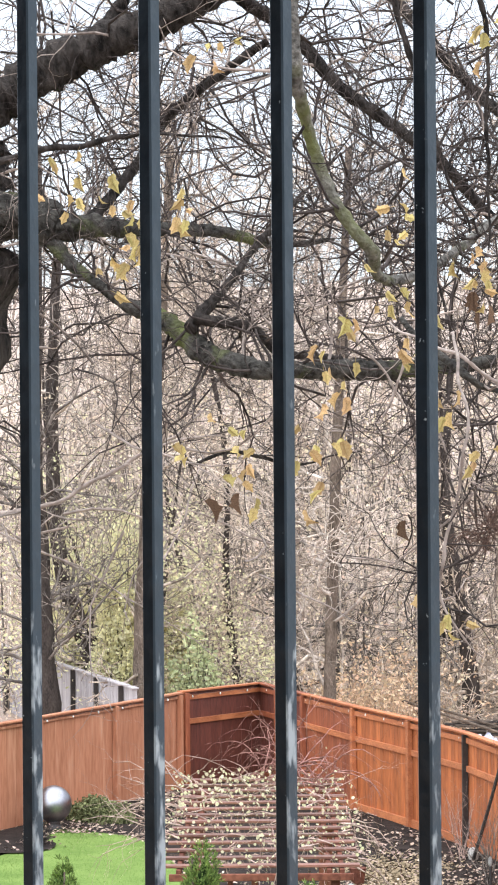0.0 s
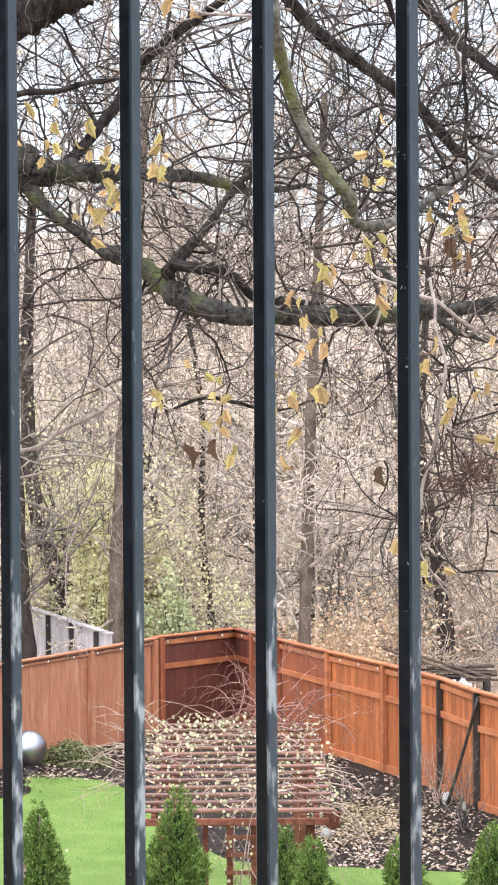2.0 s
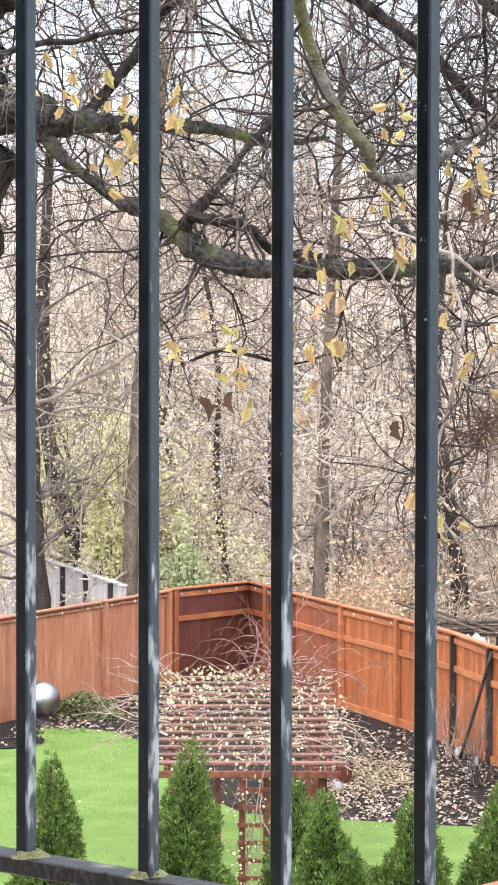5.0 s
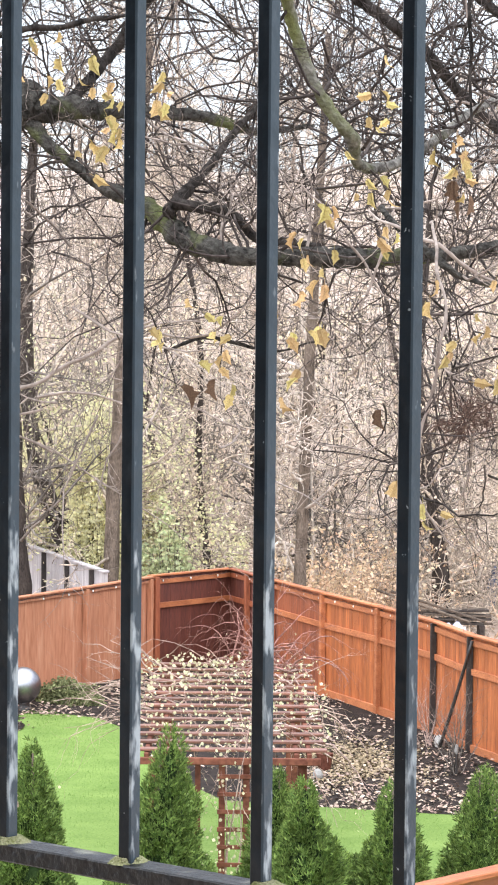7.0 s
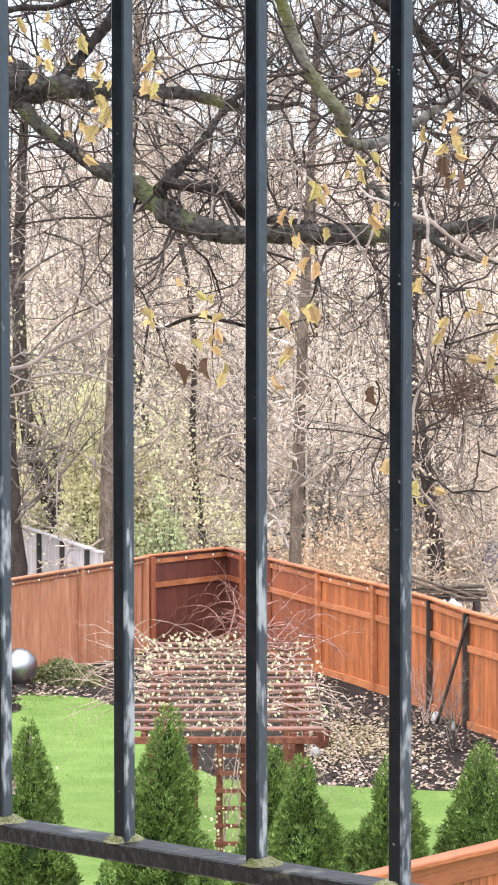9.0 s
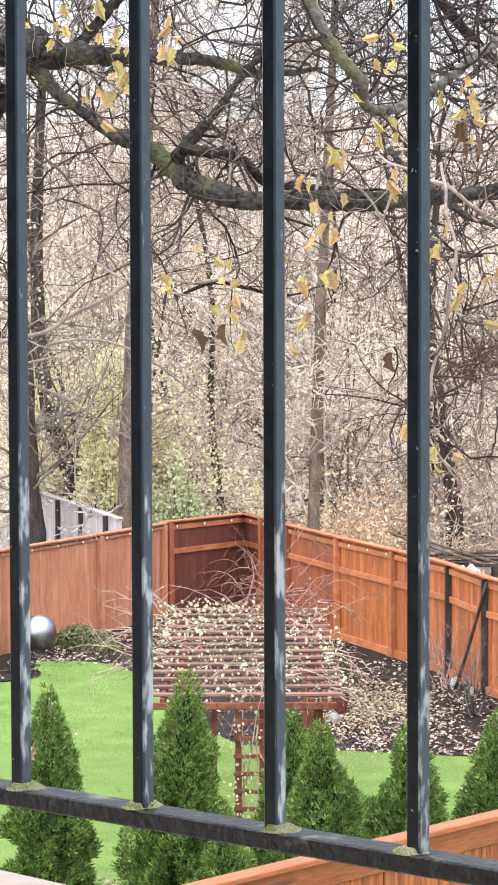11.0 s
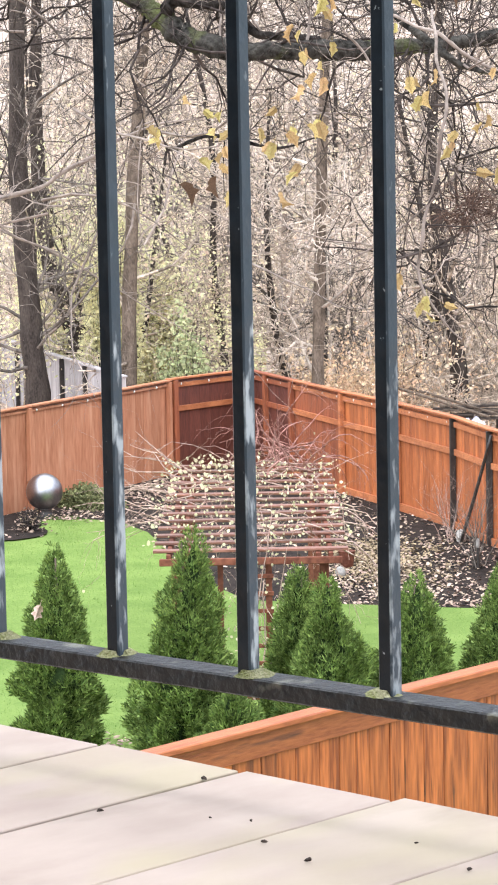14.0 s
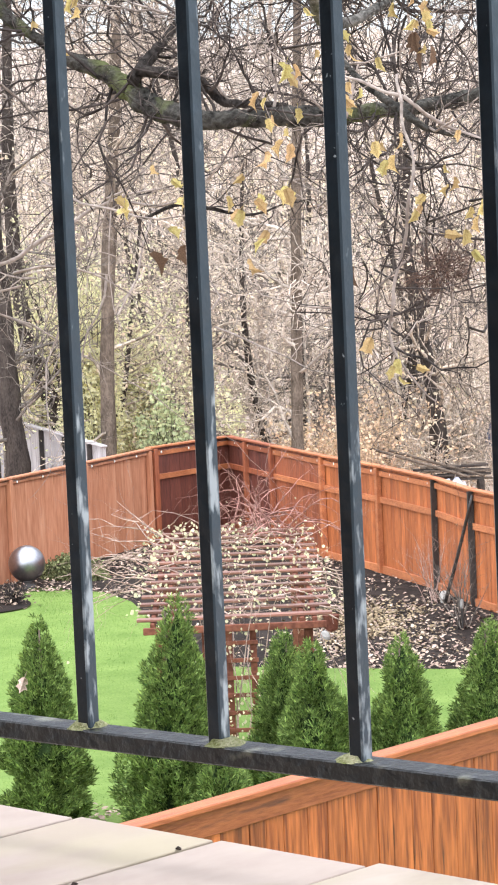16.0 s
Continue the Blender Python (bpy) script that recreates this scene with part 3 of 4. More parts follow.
fence("cedar_fence", "orange-stained cedar board fence showing rails and posts", RP1, RP2, 1.82, CEDAR, CEDAR_RAIL, (1.0,), RAILS, face=-1)
fence("cedar_fence", "orange-stained cedar fence panel ending at a black post", RP2, RP3, 1.82, CEDAR, CEDAR_RAIL, (), RAILS, face=-1)
fence("cedar_fence", "orange-stained cedar fence panel between two black posts", RP3, RP4, 1.82, CEDAR, CEDAR_RAIL, (0.0, 1.0), RAILS, face=-1, post_mat=BLACK_POST)
fence("cedar_fence", "orange-stained cedar board fence showing rails and posts", RP4, (5.6, 37.4), 1.82, CEDAR, CEDAR_RAIL, (0.4, 0.8), RAILS, face=-1)
LP, LP2, LP3 = (-1.67, 52.5), (-2.81, 50.3), (-4.0, 48.1)
fence("cedar_fence", "red-brown cedar fence panel in the yard corner, shade painted in", LP, CORNER, 1.82, CEDAR_SHADED, CEDAR_RAIL, (0.055,), RAILS[:2], board=0.28, gap=0.003, face=-1, post_mat=CEDAR_HALF_SHADED)
fence("cedar_fence", "faded brown cedar fence panel with flush boards", LP2, LP, 1.8, CEDAR_FADED, CEDAR_FADED, (0.02, 0.97), ((1.74, 0.05),), board=0.28, gap=0.002, face=-1)
fence("cedar_fence", "faded brown cedar fence panel with flush boards", LP3, LP2, 1.8, CEDAR_FADED, CEDAR_FADED, (0.02,), ((1.74, 0.05),), board=0.28, gap=0.002, face=-1)
fence("cedar_fence", "faded brown cedar fence panel with flush boards", (-6.5, 43.6), LP3, 1.8, CEDAR_FADED, CEDAR_FADED, (0.5,), ((1.74, 0.05),), board=0.28, gap=0.002, face=-1)
fence("grey_fence", "silver-grey weathered board fence with dark posts", (-2.5, 53.5), (-6.2, 65.2), 1.8, GREY_WOOD, GREY_WOOD, (0.08, 0.24, 0.4, 0.57, 0.74, 0.92), (), face=1, post_mat=BLACK_POST)
fence("side_fence", "orange-stained side fence with wide boards and trim", (-2.2, 12.56), (3.6, 18.95), 1.98, CEDAR_NEAR, CEDAR_TRIM, (), (), board=0.17, gap=0.004, uneven=True, face=-1, trim=0.15, base_z=1.4)

# string lights along the corner fences
bulb_v, bulb_f = tube([(Vector((0, 0, 0.02)), 0.006), (Vector((0, 0, 0.008)), 0.014), (Vector((0, 0, -0.012)), 0.017), (Vector((0, 0, -0.026)), 0.008)], 8)
bulb_me = mesh_from("bulb", bulb_v, bulb_f, BULB, shade=True)
for a, b, n in ((LP3, LP2, 3), (LP2, LP, 3), (LP, CORNER, 3), (CORNER, RP1, 7), (RP1, RP2, 3), (RP2, RP3, 3)):
    s = thing("string_light", "row of small white bulbs hung under the fence cap", "string light", yard(*a, 1.72), 0, "fence string lights")
    d = yard(*b) - yard(*a)
    off = -AWAY * 0.14
    path = [(d * (i / 12) + off + Vector((0, 0, 0.06 - 0.02 * abs(math.sin(i / 12 * math.pi * n)))), 0.004) for i in range(13)]
    v, f = tube(path, 4)
    part("wire", mesh_from("wire", v, f, BLACK_POST), s)
    for i in range(n):
        p = d * ((i + 0.5) / n) + off
        part("bulb", bulb_me, s, pose(p.x, p.y, 0.02))


# ---- evergreens ----
def evergreen(at, height, radius, seed, label):
    r = random.Random(seed)
    u, v = at
    t = thing("arborvitae", label, "evergreen", yard(u, v, ground_z(u, v)), 0, "evergreen row")
    part("trunk", tube_mesh("trunk", [(0, 0, -0.05), (0.01, 0, height * 0.5), (0, 0.01, height * 0.92)], [0.045, 0.03, 0.008], TRUNK, 6, 3), t)
    lean = (r.uniform(-0.04, 0.04), r.uniform(-0.04, 0.04))

    def width(h):
        return 1.2 * radius * (min(1, (h + 0.03) / 0.16) ** 0.5) * (1 - h) ** 0.74 * (1 + 0.09 * math.sin(h * 19 + seed))

    # Solid dark core in place of the shade deep among the sprays.
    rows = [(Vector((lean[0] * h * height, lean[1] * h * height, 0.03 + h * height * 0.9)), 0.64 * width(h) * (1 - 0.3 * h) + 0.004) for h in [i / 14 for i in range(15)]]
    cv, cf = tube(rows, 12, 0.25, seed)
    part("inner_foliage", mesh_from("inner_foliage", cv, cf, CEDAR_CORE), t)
    places = []
    for _ in range(int(11500 * height / 2.2)):
        h = (1 - math.sqrt(r.random()) * 0.985) * 0.99
        w = r.uniform(0, 2 * math.pi)
        way = Vector((math.cos(w), math.sin(w), 0))
        clump = 0.82 + 0.72 * noise.noise(Vector((way.x * 1.9, way.y * 1.9, h * height * 3.2 + seed * 3))) + 0.18 * noise.noise(Vector((way.x * 5, way.y * 5, h * height * 9)))
        rad = max(0.02, width(h) * clump * (1 - 0.34 * r.random() ** 2))
        p = way * rad + Vector((lean[0] * h * height, lean[1] * h * height, h * height))
        out = (way * r.uniform(0.5, 1.2) + Vector((r.gauss(0, 0.35), r.gauss(0, 0.35), r.uniform(0.1, 1.1) + h))).normalized()
        side = out.cross(Vector((r.gauss(0, 1), r.gauss(0, 1), r.gauss(0, 1)))).normalized()
        m = Matrix((side, out.cross(side), out)).transposed() * (r.uniform(0.05, 0.115) * (1 - 0.3 * h))
        places.append([[*m[0], p.x], [*m[1], p.y], [*m[2], p.z]])
    tagged(part("foliage", scatter_mesh("foliage", SPRAY_SHAPE, places, CEDAR_SPRAY), t), kind="stuff")
    return t


brown_patch_tree = evergreen((-1.94, 26.5), 2.09, 0.43, 1, "conical dark green arborvitae with a brown patch")
evergreen((-0.73, 26.2), 2.25, 0.5, 2, "tallest conical green arborvitae on the lawn")
evergreen((0.41, 27.6), 1.75, 0.42, 3, "slim green arborvitae beside the pergola")
evergreen((0.71, 26.6), 1.74, 0.46, 4, "broad bright green arborvitae near the pergola")
evergreen((1.49, 26.9), 1.72, 0.48, 5, "rounded green arborvitae on the lawn")
evergreen((2.36, 27.3), 1.8, 0.5, 6, "green arborvitae at the end of the row")
evergreen((-0.25, 25.6), 0.75, 0.38, 7, "low spreading green arborvitae on the lawn")


# ---- pergola with vine ----
perg = thing("pergola", "red-brown timber pergola with slatted roof and ladder trellis", "pergola", yard(0, 30, 0.05), TURN)
PH, PW0, PW1, PL = 2.0, -1.02, 0.84, 7.4
post_me = box("post", 0.1, 0.1, PH - 0.1, PERGOLA, 0.006, base=True)
for x in (PW0 + 0.12, PW1 - 0.14):
    for y in (0.05, PL / 2, PL - 0.05):
        part("post", post_me, perg, pose(x, y, 0))
beam_me = box("beam", 0.05, PL + 0.3, 0.1, PERGOLA, 0.006)
for x in (PW0 + 0.05, PW0 + 0.19, PW1 - 0.07, PW1 - 0.21):
    part("beam", beam_me, perg, pose(x, PL / 2, PH - 0.072))
slat_me = box("slat", PW1 - PW0 + 0.24, 0.13, 0.03, SLAT, 0.005)
for i in range(14):
    part("slat", slat_me, perg, pose((PW0 + PW1) / 2, i * PL / 13, PH, 0, 0, math.sin(i * 7.1) * 0.8))
part("front_beam", box("front_beam", PW1 - PW0 + 0.1, 0.05, 0.075, PERGOLA, 0.006), perg, pose((PW0 + PW1) / 2, -0.16, PH - 0.1))
for x in (-0.16, 0.1):
    part("trellis_post", box("trellis_post", 0.07, 0.06, PH - 0.15, PERGOLA, 0.004, base=True), perg, pose(x, -0.02, 0))
rung = box("rung", 0.36, 0.03, 0.045, PERGOLA, 0.003)
for i in range(9):
    part("rung", rung, perg, pose(-0.03, -0.06, 0.2 + i * 0.19))
part("trellis_post", box("trellis_post", 0.06, 0.06, PH - 0.15, PERGOLA, 0.004, base=True), perg, pose(-0.42, -0.02, 0))

rng = random.Random(21)
vine = thing("climbing_vine", "tangled bare vine with pale yellow leaves over the pergola", "vine", yard(0, 30, 0.05), TURN)
segs, tips = [], []
for i in range(40):
    x, y = rng.uniform(PW0 - 0.1, PW1 + 0.1), PL * rng.random()
    a = rng.uniform(0, 6.28)
    grow((x, y, PH + 0.08), (math.cos(a), math.sin(a), 0.02), rng.uniform(0.8, 1.7), 0.01, 1, segs, rng, 0.3, -0.06, (0, 3, 2), 0.55, 6, tips)
red = []
for i in range(34):
    side = rng.choice((-1, 1))
    grow((rng.uniform(-0.1, 0.7), PL - rng.uniform(-0.5, 1.2), PH + 0.02), (side * rng.uniform(0.2, 1.0), rng.uniform(-0.5, 0.5), rng.uniform(0.7, 1.7)), rng.uniform(0.75, 1.35), 0.014, 1, red, rng, 0.16, -0.22, (0, 4, 1), 0.5, 8, tips)
tagged(part("arching_tangle", twig_mesh("arching_tangle", red, VINE_RED), vine, None, "purple-red arching stems"), kind="stuff")
for i in range(15):
    grow((PW0, rng.uniform(2, PL), PH), (-1, rng.uniform(-0.5, 0.5), 0.35), rng.uniform(0.6, 1.2), 0.012, 1, segs, rng, 0.2, -0.06, (0, 3, 1), 0.5, 5, tips)
for i in range(8):
    grow((PW1, rng.uniform(0, 4), PH), (1, rng.uniform(-0.5, 0.5), 0.1), rng.uniform(0.5, 1.0), 0.012, 1, segs, rng, 0.25, -0.25, (0, 3, 1), 0.5, 5, tips)
for i in range(4):
    grow((rng.uniform(-0.25, 0.2), -0.08, 0.1), (rng.uniform(-0.1, 0.1), -0.02, 1), 2.3, 0.014, 1, segs, rng, 0.12, 0.02, (0, 4, 1), 0.25, 8, tips)
tagged(part("stem_tangle", twig_mesh("stem_tangle", segs, VINE_STEM), vine), kind="stuff")
places = []
for _ in range(980):
    k = rng.random()
    if k < 0.72:
        p = (rng.uniform(PW0 - 0.25, PW1 + 0.25), PL * (1 - rng.random() ** 1.3), PH + rng.uniform(0.0, 0.16))
    elif k < 0.97:
        p = (rng.gauss(-0.05, 0.2), -0.1 + rng.gauss(0, 0.06), rng.uniform(0.3, 2.4))
    else:
        p = tuple(rng.choice(tips))
    places.append(placed(p, rng.uniform(0.024, 0.048) + (0.012 if p[0] < 0 and p[1] > 4 else 0), rng))
tagged(part("leaf_cover", scatter_mesh("leaf_cover", ROUND_LEAF, places, VINE_LEAF), vine), kind="stuff")

# ---- garden ornaments and small shrubs ----
bm = bmesh.new()
bmesh.ops.create_uvsphere(bm, u_segments=48, v_segments=32, radius=0.31)
sphere_me = bpy.data.meshes.new("sphere")
bm.to_mesh(sphere_me); bm.free()
sphere_me.polygons.foreach_set("use_smooth", [True] * len(sphere_me.polygons))
sphere_me.materials.append(STEEL)
orb = thing("gazing_ball", "large dull steel gazing ball resting in the bed", "ornament", yard(-3.62, 47.2, 0.03))
part("sphere", sphere_me, orb, pose(0, 0, 0.43))
v, f = tube([(Vector((0, 0, 0)), 0.2), (Vector((0, 0, 0.05)), 0.15), (Vector((0, 0, 0.12)), 0.11), (Vector((0, 0, 0.17)), 0.15)], 20)
part("ring_base", mesh_from("ring_base", v, f, BLACK_POST, True), orb)


def leafy_mound(name, label, at, size, count, mat, leaf, seed, twigs=60):
    r = random.Random(seed)
    t = thing(name, label, "shrub", at)
    segs = []
    for _ in range(twigs):
        d = Vector((r.gauss(0, 1), r.gauss(0, 1), abs(r.gauss(0, 0.8)) + 0.25))
        d.normalize()
        q = Vector((d.x * size[0], d.y * size[1], d.z * size[2])) * r.uniform(0.6, 0.95)
        mid = q * 0.5 + Vector((r.gauss(0, 0.05), r.gauss(0, 0.05), 0.05))
        segs += [(0, 0, 0, *mid, 0.012, 0.008), (*mid, *q, 0.008, 0.003)]
    tagged(part("stem_tangle", twig_mesh("stem_tangle", segs, TWIG), t), kind="stuff")
    places = []
    for _ in range(count):
        d = Vector((r.gauss(0, 1), r.gauss(0, 1), abs(r.gauss(0, 1)))).normalized()
        k = (0.8 + 0.35 * noise.noise(d * 2.4 + Vector((seed, 0, 0)))) * (1 - 0.5 * r.random() ** 2)
        places.append(placed((d.x * size[0] * k, d.y * size[1] * k, d.z * size[2] * k), leaf * r.uniform(0.6, 1.3), r))
    tagged(part("leaf_cover", scatter_mesh("leaf_cover", LEAF_SHAPE, places, mat), t), kind="stuff")
    return t


leafy_mound("boxwood_shrub", "low clipped boxwood shrub by the fence", yard(-2.92, 48.3, 0.03), (0.8, 0.5, 0.44), 4200, BOX_LEAF, 0.055, 3)
leafy_mound("perennial_clump", "dried dark perennial clump in the bed", yard(-3.72, 45.2, 0.08), (0.34, 0.3, 0.45), 130, FALLEN, 0.05, 5, 130)

rng = random.Random(8)
shrub = thing("bare_shrub", "leafless multi-stemmed shrub in the mulch", "shrub", yard(3.2, 41.0, 0.03))
segs = []
for _ in range(15):
    grow((rng.gauss(0, 0.06), rng.gauss(0, 0.06), 0), (rng.gauss(0, 0.35), rng.gauss(0, 0.35), 1), rng.uniform(0.7, 1.3), 0.011, 0, segs, rng, 0.16, 0.04, (5, 3), 0.5, 5)
tagged(part("stem_tangle", twig_mesh("stem_tangle", segs, WOODS_DARK), shrub), kind="stuff")
shrub = thing("bare_shrub", "fine-twigged leafless shrub before the fence", "shrub", yard(2.95, 43.6, 0.03))
segs = []
for _ in range(10):
    grow((rng.gauss(0, 0.05), rng.gauss(0, 0.05), 0), (rng.gauss(-0.2, 0.3), rng.gauss(0, 0.3), 1), rng.uniform(0.8, 1.2), 0.009, 0, segs, rng, 0.12, 0.05, (4, 3), 0.45, 5)
tagged(part("stem_tangle", twig_mesh("stem_tangle", segs, VINE_STEM), shrub), kind="stuff")
prop = new("leaning_pole", tube_mesh("leaning_pole", [yard(3.13, 43.5, 0.0), yard(3.36, 43.25, 0.85), yard(3.58, 42.95, 1.76)], [0.028, 0.028, 0.025], BLACK_POST, 8, 3))
tagged(prop, "dark pole leaning against the cedar fence", "pole")
bm = bmesh.new()
bmesh.ops.create_icosphere(bm, subdivisions=2, radius=0.085)
for w in bm.verts:
    w.co *= 1 + 0.35 * noise.noise(w.co * 9)
    w.co.z *= 1.5
stone_me = bpy.data.meshes.new("garden_stone")
bm.to_mesh(stone_me); bm.free()
stone_me.materials.append(STONE)
stone = new("garden_stone", stone_me)
stone.matrix_world = Matrix.Translation(yard(3.14, 43.6, 0.1))
tagged(stone, "pale upright stone at the foot of the pole", "stone")
v, f = tube([(Vector((0, 0, 0)), 0.09), (Vector((0, 0, 0.2)), 0.12), (Vector((0, 0, 0.24)), 0.13), (Vector((0, 0, 0.23)), 0.1)], 12)
pot = new("clay_pot", mesh_from("clay_pot", v, f, PERGOLA))
pot.matrix_world = Matrix.Translation(yard(1.29, 41.3, 0.03))
tagged(pot, "small red-brown clay pot beside the pergola", "pot")
stone = new("garden_stone", stone_me)
stone.matrix_world = Matrix.Translation(yard(1.16, 40.4, 0.1)) @ Matrix.Diagonal((0.9, 0.9, 0.7, 1))
tagged(stone, "pale rounded stone beside the clay pot", "stone")
stake = thing("garden_stake", "dark garden stake with a white cap in the mulch", "stake", yard(3.2, 40.9, -0.02))
part("rod", tube_mesh("rod", [(0, 0, 0), (0.01, 0, 0.2), (0, 0, 0.4)], [0.02, 0.02, 0.018], BLACK_POST, 8, 3), stake)
part("cap", tube_mesh("cap", [(0, 0, 0.36), (0, 0, 0.4), (0, 0, 0.47), (0, 0, 0.5)], [0.02, 0.032, 0.028, 0.01], STONE, 10, 3), stake, None, "white cap")


# ---- the near tree ----
near_tree = thing("old_tree", "old mossy tree with crooked limbs and few yellow leaves", "tree", yard(-1.05, 8.0, ground_z(-1.05, 8)))
tree_at = near_tree.matrix_world.inverted()
limb_ends = []


def limb(name, pts, radii, mat, sprout=8, size=0.6, label=""):
    path = [tree_at @ yard(*p) for p in pts]
    path = [q + Vector((noise.noise(q * 3.1), noise.noise(q * 3.1 + Vector((9, 0, 0))), noise.noise(q * 3.1 + Vector((0, 9, 0))))) * 0.02 for q in path]
    fine = spline(path, radii, 4)
    for i, (q, r) in enumerate(fine[1:-1], 1):
        wob = 0.014 if r < 0.009 else 0.007
        fine[i] = (q + Vector((noise.noise(q * 11), noise.noise(q * 11 + Vector((5, 0, 0))), noise.noise(q * 11 + Vector((0, 5, 0))))) * wob, r)
    part(name, tube_mesh(name, [q for q, _ in fine], [r * (0.7 if r < 0.0065 else 1.0) for _, r in fine], mat, 12, 4, 0.35), near_tree, None, label)
    limb_ends.append((path, radii, sprout, size))


limb("trunk", [(-1.05, 8.0, 1.4), (-1.03, 8.0, 3.4), (-1.03, 8.0, 5.33), (-0.98, 8.0, 6.46), (-0.9, 8.0, 7.2), (-0.84, 8.0, 7.5)], [0.32, 0.26, 0.23, 0.2, 0.19, 0.12], BARK, 0)
limb("limb", [(-0.95, 8.0, 7.35), (-0.85, 8.0, 7.51), (-0.66, 8.0, 7.67), (-0.48, 8.0, 7.76), (-0.28, 8.0, 7.84), (-0.11, 8.0, 7.93), (0.3, 8.0, 8.15)], [0.1, 0.075, 0.064, 0.058, 0.05, 0.044, 0.04], BARK, 16, 0.5)
limb("limb", [(-0.95, 8.0, 7.3), (-0.75, 7.9, 7.29), (-0.59, 7.9, 7.24)], [0.08, 0.06, 0.06], MOSS, 6, 0.4)
limb("limb", [(-0.62, 7.9, 7.24), (-0.43, 7.9, 7.24), (-0.29, 8.0, 7.25), (-0.14, 8.1, 7.24), (0.05, 8.2, 7.21), (0.2, 8.25, 7.24)], [0.05, 0.027, 0.02, 0.018, 0.012, 0.006], MOSS, 16, 0.5)
limb("limb", [(-0.62, 7.9, 7.22), (-0.44, 7.8, 7.06), (-0.28, 7.7, 6.97), (-0.17, 7.6, 6.88), (-0.06, 7.5, 6.83), (0.07, 7.4, 6.82), (0.28, 7.4, 6.83), (0.46, 7.4, 6.83), (0.73, 7.4, 6.87), (1.2, 7.4, 6.95)],
     [0.024, 0.014, 0.026, 0.033, 0.029, 0.022, 0.028, 0.019, 0.017, 0.015], MOSS, 36, 0.5)
limb("limb", [(-0.21, 7.6, 6.94), (-0.11, 7.7, 7.08), (-0.03, 7.8, 7.18), (0.11, 7.9, 7.33)], [0.02, 0.012, 0.01, 0.005], BARK, 8, 0.4)
limb("limb", [(-0.2, 7.6, 6.97), (-0.05, 7.6, 6.95), (0.05, 7.6, 6.88), (0.2, 7.5, 6.86)], [0.018, 0.014, 0.012, 0.008], BARK, 6, 0.4)
limb("limb", [(0.04, 7.2, 8.2), (0.06, 7.2, 7.87), (0.08, 7.2, 7.59), (0.11, 7.3, 7.44), (0.18, 7.3, 7.25), (0.27, 7.3, 7.15), (0.3, 7.4, 7.08), (0.38, 7.5, 7.07), (0.51, 7.7, 7.15), (0.73, 8.0, 7.3), (1.2, 8.3, 7.5)],
     [0.022, 0.02, 0.018, 0.016, 0.015, 0.018, 0.014, 0.014, 0.013, 0.011, 0.006], MOSS_LIT, 30, 0.5)
limb("limb", [(-0.1, 8.1, 7.92), (0.08, 8.2, 7.83), (0.22, 8.2, 7.67), (0.37, 8.2, 7.56), (0.5, 8.2, 7.47), (0.74, 8.3, 7.23), (1.25, 8.5, 6.9)], [0.021, 0.02, 0.018, 0.018, 0.017, 0.015, 0.01], BARK, 24, 0.5)
limb("limb", [(0.29, 6.5, 7.72), (0.35, 6.5, 7.5), (0.41, 6.5, 7.29), (0.48, 6.5, 7.11)], [0.008, 0.007, 0.006, 0.004], BARK, 5, 0.3)
limb("limb", [(0.49, 6.5, 7.72), (0.52, 6.5, 7.47), (0.52, 6.5, 7.28), (0.52, 6.5, 7.07)], [0.007, 0.006, 0.006, 0.003], BARK, 5, 0.3)
limb("limb", [(-0.9, 7.6, 7.36), (-0.62, 7.5, 7.41), (-0.48, 7.5, 7.44), (-0.31, 7.5, 7.46), (-0.1, 7.5, 7.44)], [0.012, 0.009, 0.008, 0.006, 0.004], BARK, 6, 0.35)
limb("limb", [(-0.5, 8.1, 7.27), (-0.38, 8.3, 7.45), (-0.3, 8.3, 7.59), (-0.18, 8.3, 7.68), (0.02, 8.3, 7.82)], [0.018, 0.017, 0.016, 0.015, 0.012], BARK, 14, 0.45)
limb("limb", [(-0.47, 8.0, 7.76), (-0.41, 8.0, 7.86), (-0.33, 8.0, 8.0)], [0.024, 0.02, 0.016], BARK, 4, 0.4)
limb("limb", [(0.2, 8.8, 8.2), (0.32, 9.0, 8.16), (0.55, 9.0, 7.89), (0.69, 9.0, 7.74), (0.84, 9.0, 7.6)], [0.024, 0.021, 0.019, 0.018, 0.016], BARK, 18, 0.5)
limb("hanging_stem", [(0.14, 6.8, 6.98), (0.25, 6.8, 6.84), (0.31, 6.8, 6.76), (0.34, 6.8, 6.72)], [0.002, 0.0045, 0.004, 0.002], TWIG_PALE, 3, 0.25)
limb("hanging_stem", [(0.36, 6.8, 6.95), (0.33, 6.8, 6.84), (0.3, 6.8, 6.73), (0.26, 6.8, 6.68)], [0.002, 0.005, 0.005, 0.002], TWIG_PALE, 3, 0.25)
limb("hanging_stem", [(0.5, 7.35, 6.92), (0.42, 6.3, 6.86), (0.42, 6.0, 6.67), (0.39, 6.0, 6.51), (0.37, 6.0, 6.4), (0.38, 6.0, 6.29), (0.46, 6.0, 6.18)], [0.004, 0.005, 0.005, 0.005, 0.005, 0.004, 0.002], TWIG_PALE, 6, 0.25)
limb("limb", [(0.3, 6.7, 6.92), (0.43, 6.5, 6.84), (0.52, 6.5, 6.78), (0.65, 6.5, 6.73), (0.9, 6.5, 6.7)], [0.004, 0.006, 0.006, 0.005, 0.004], TWIG_PALE, 8, 0.35)
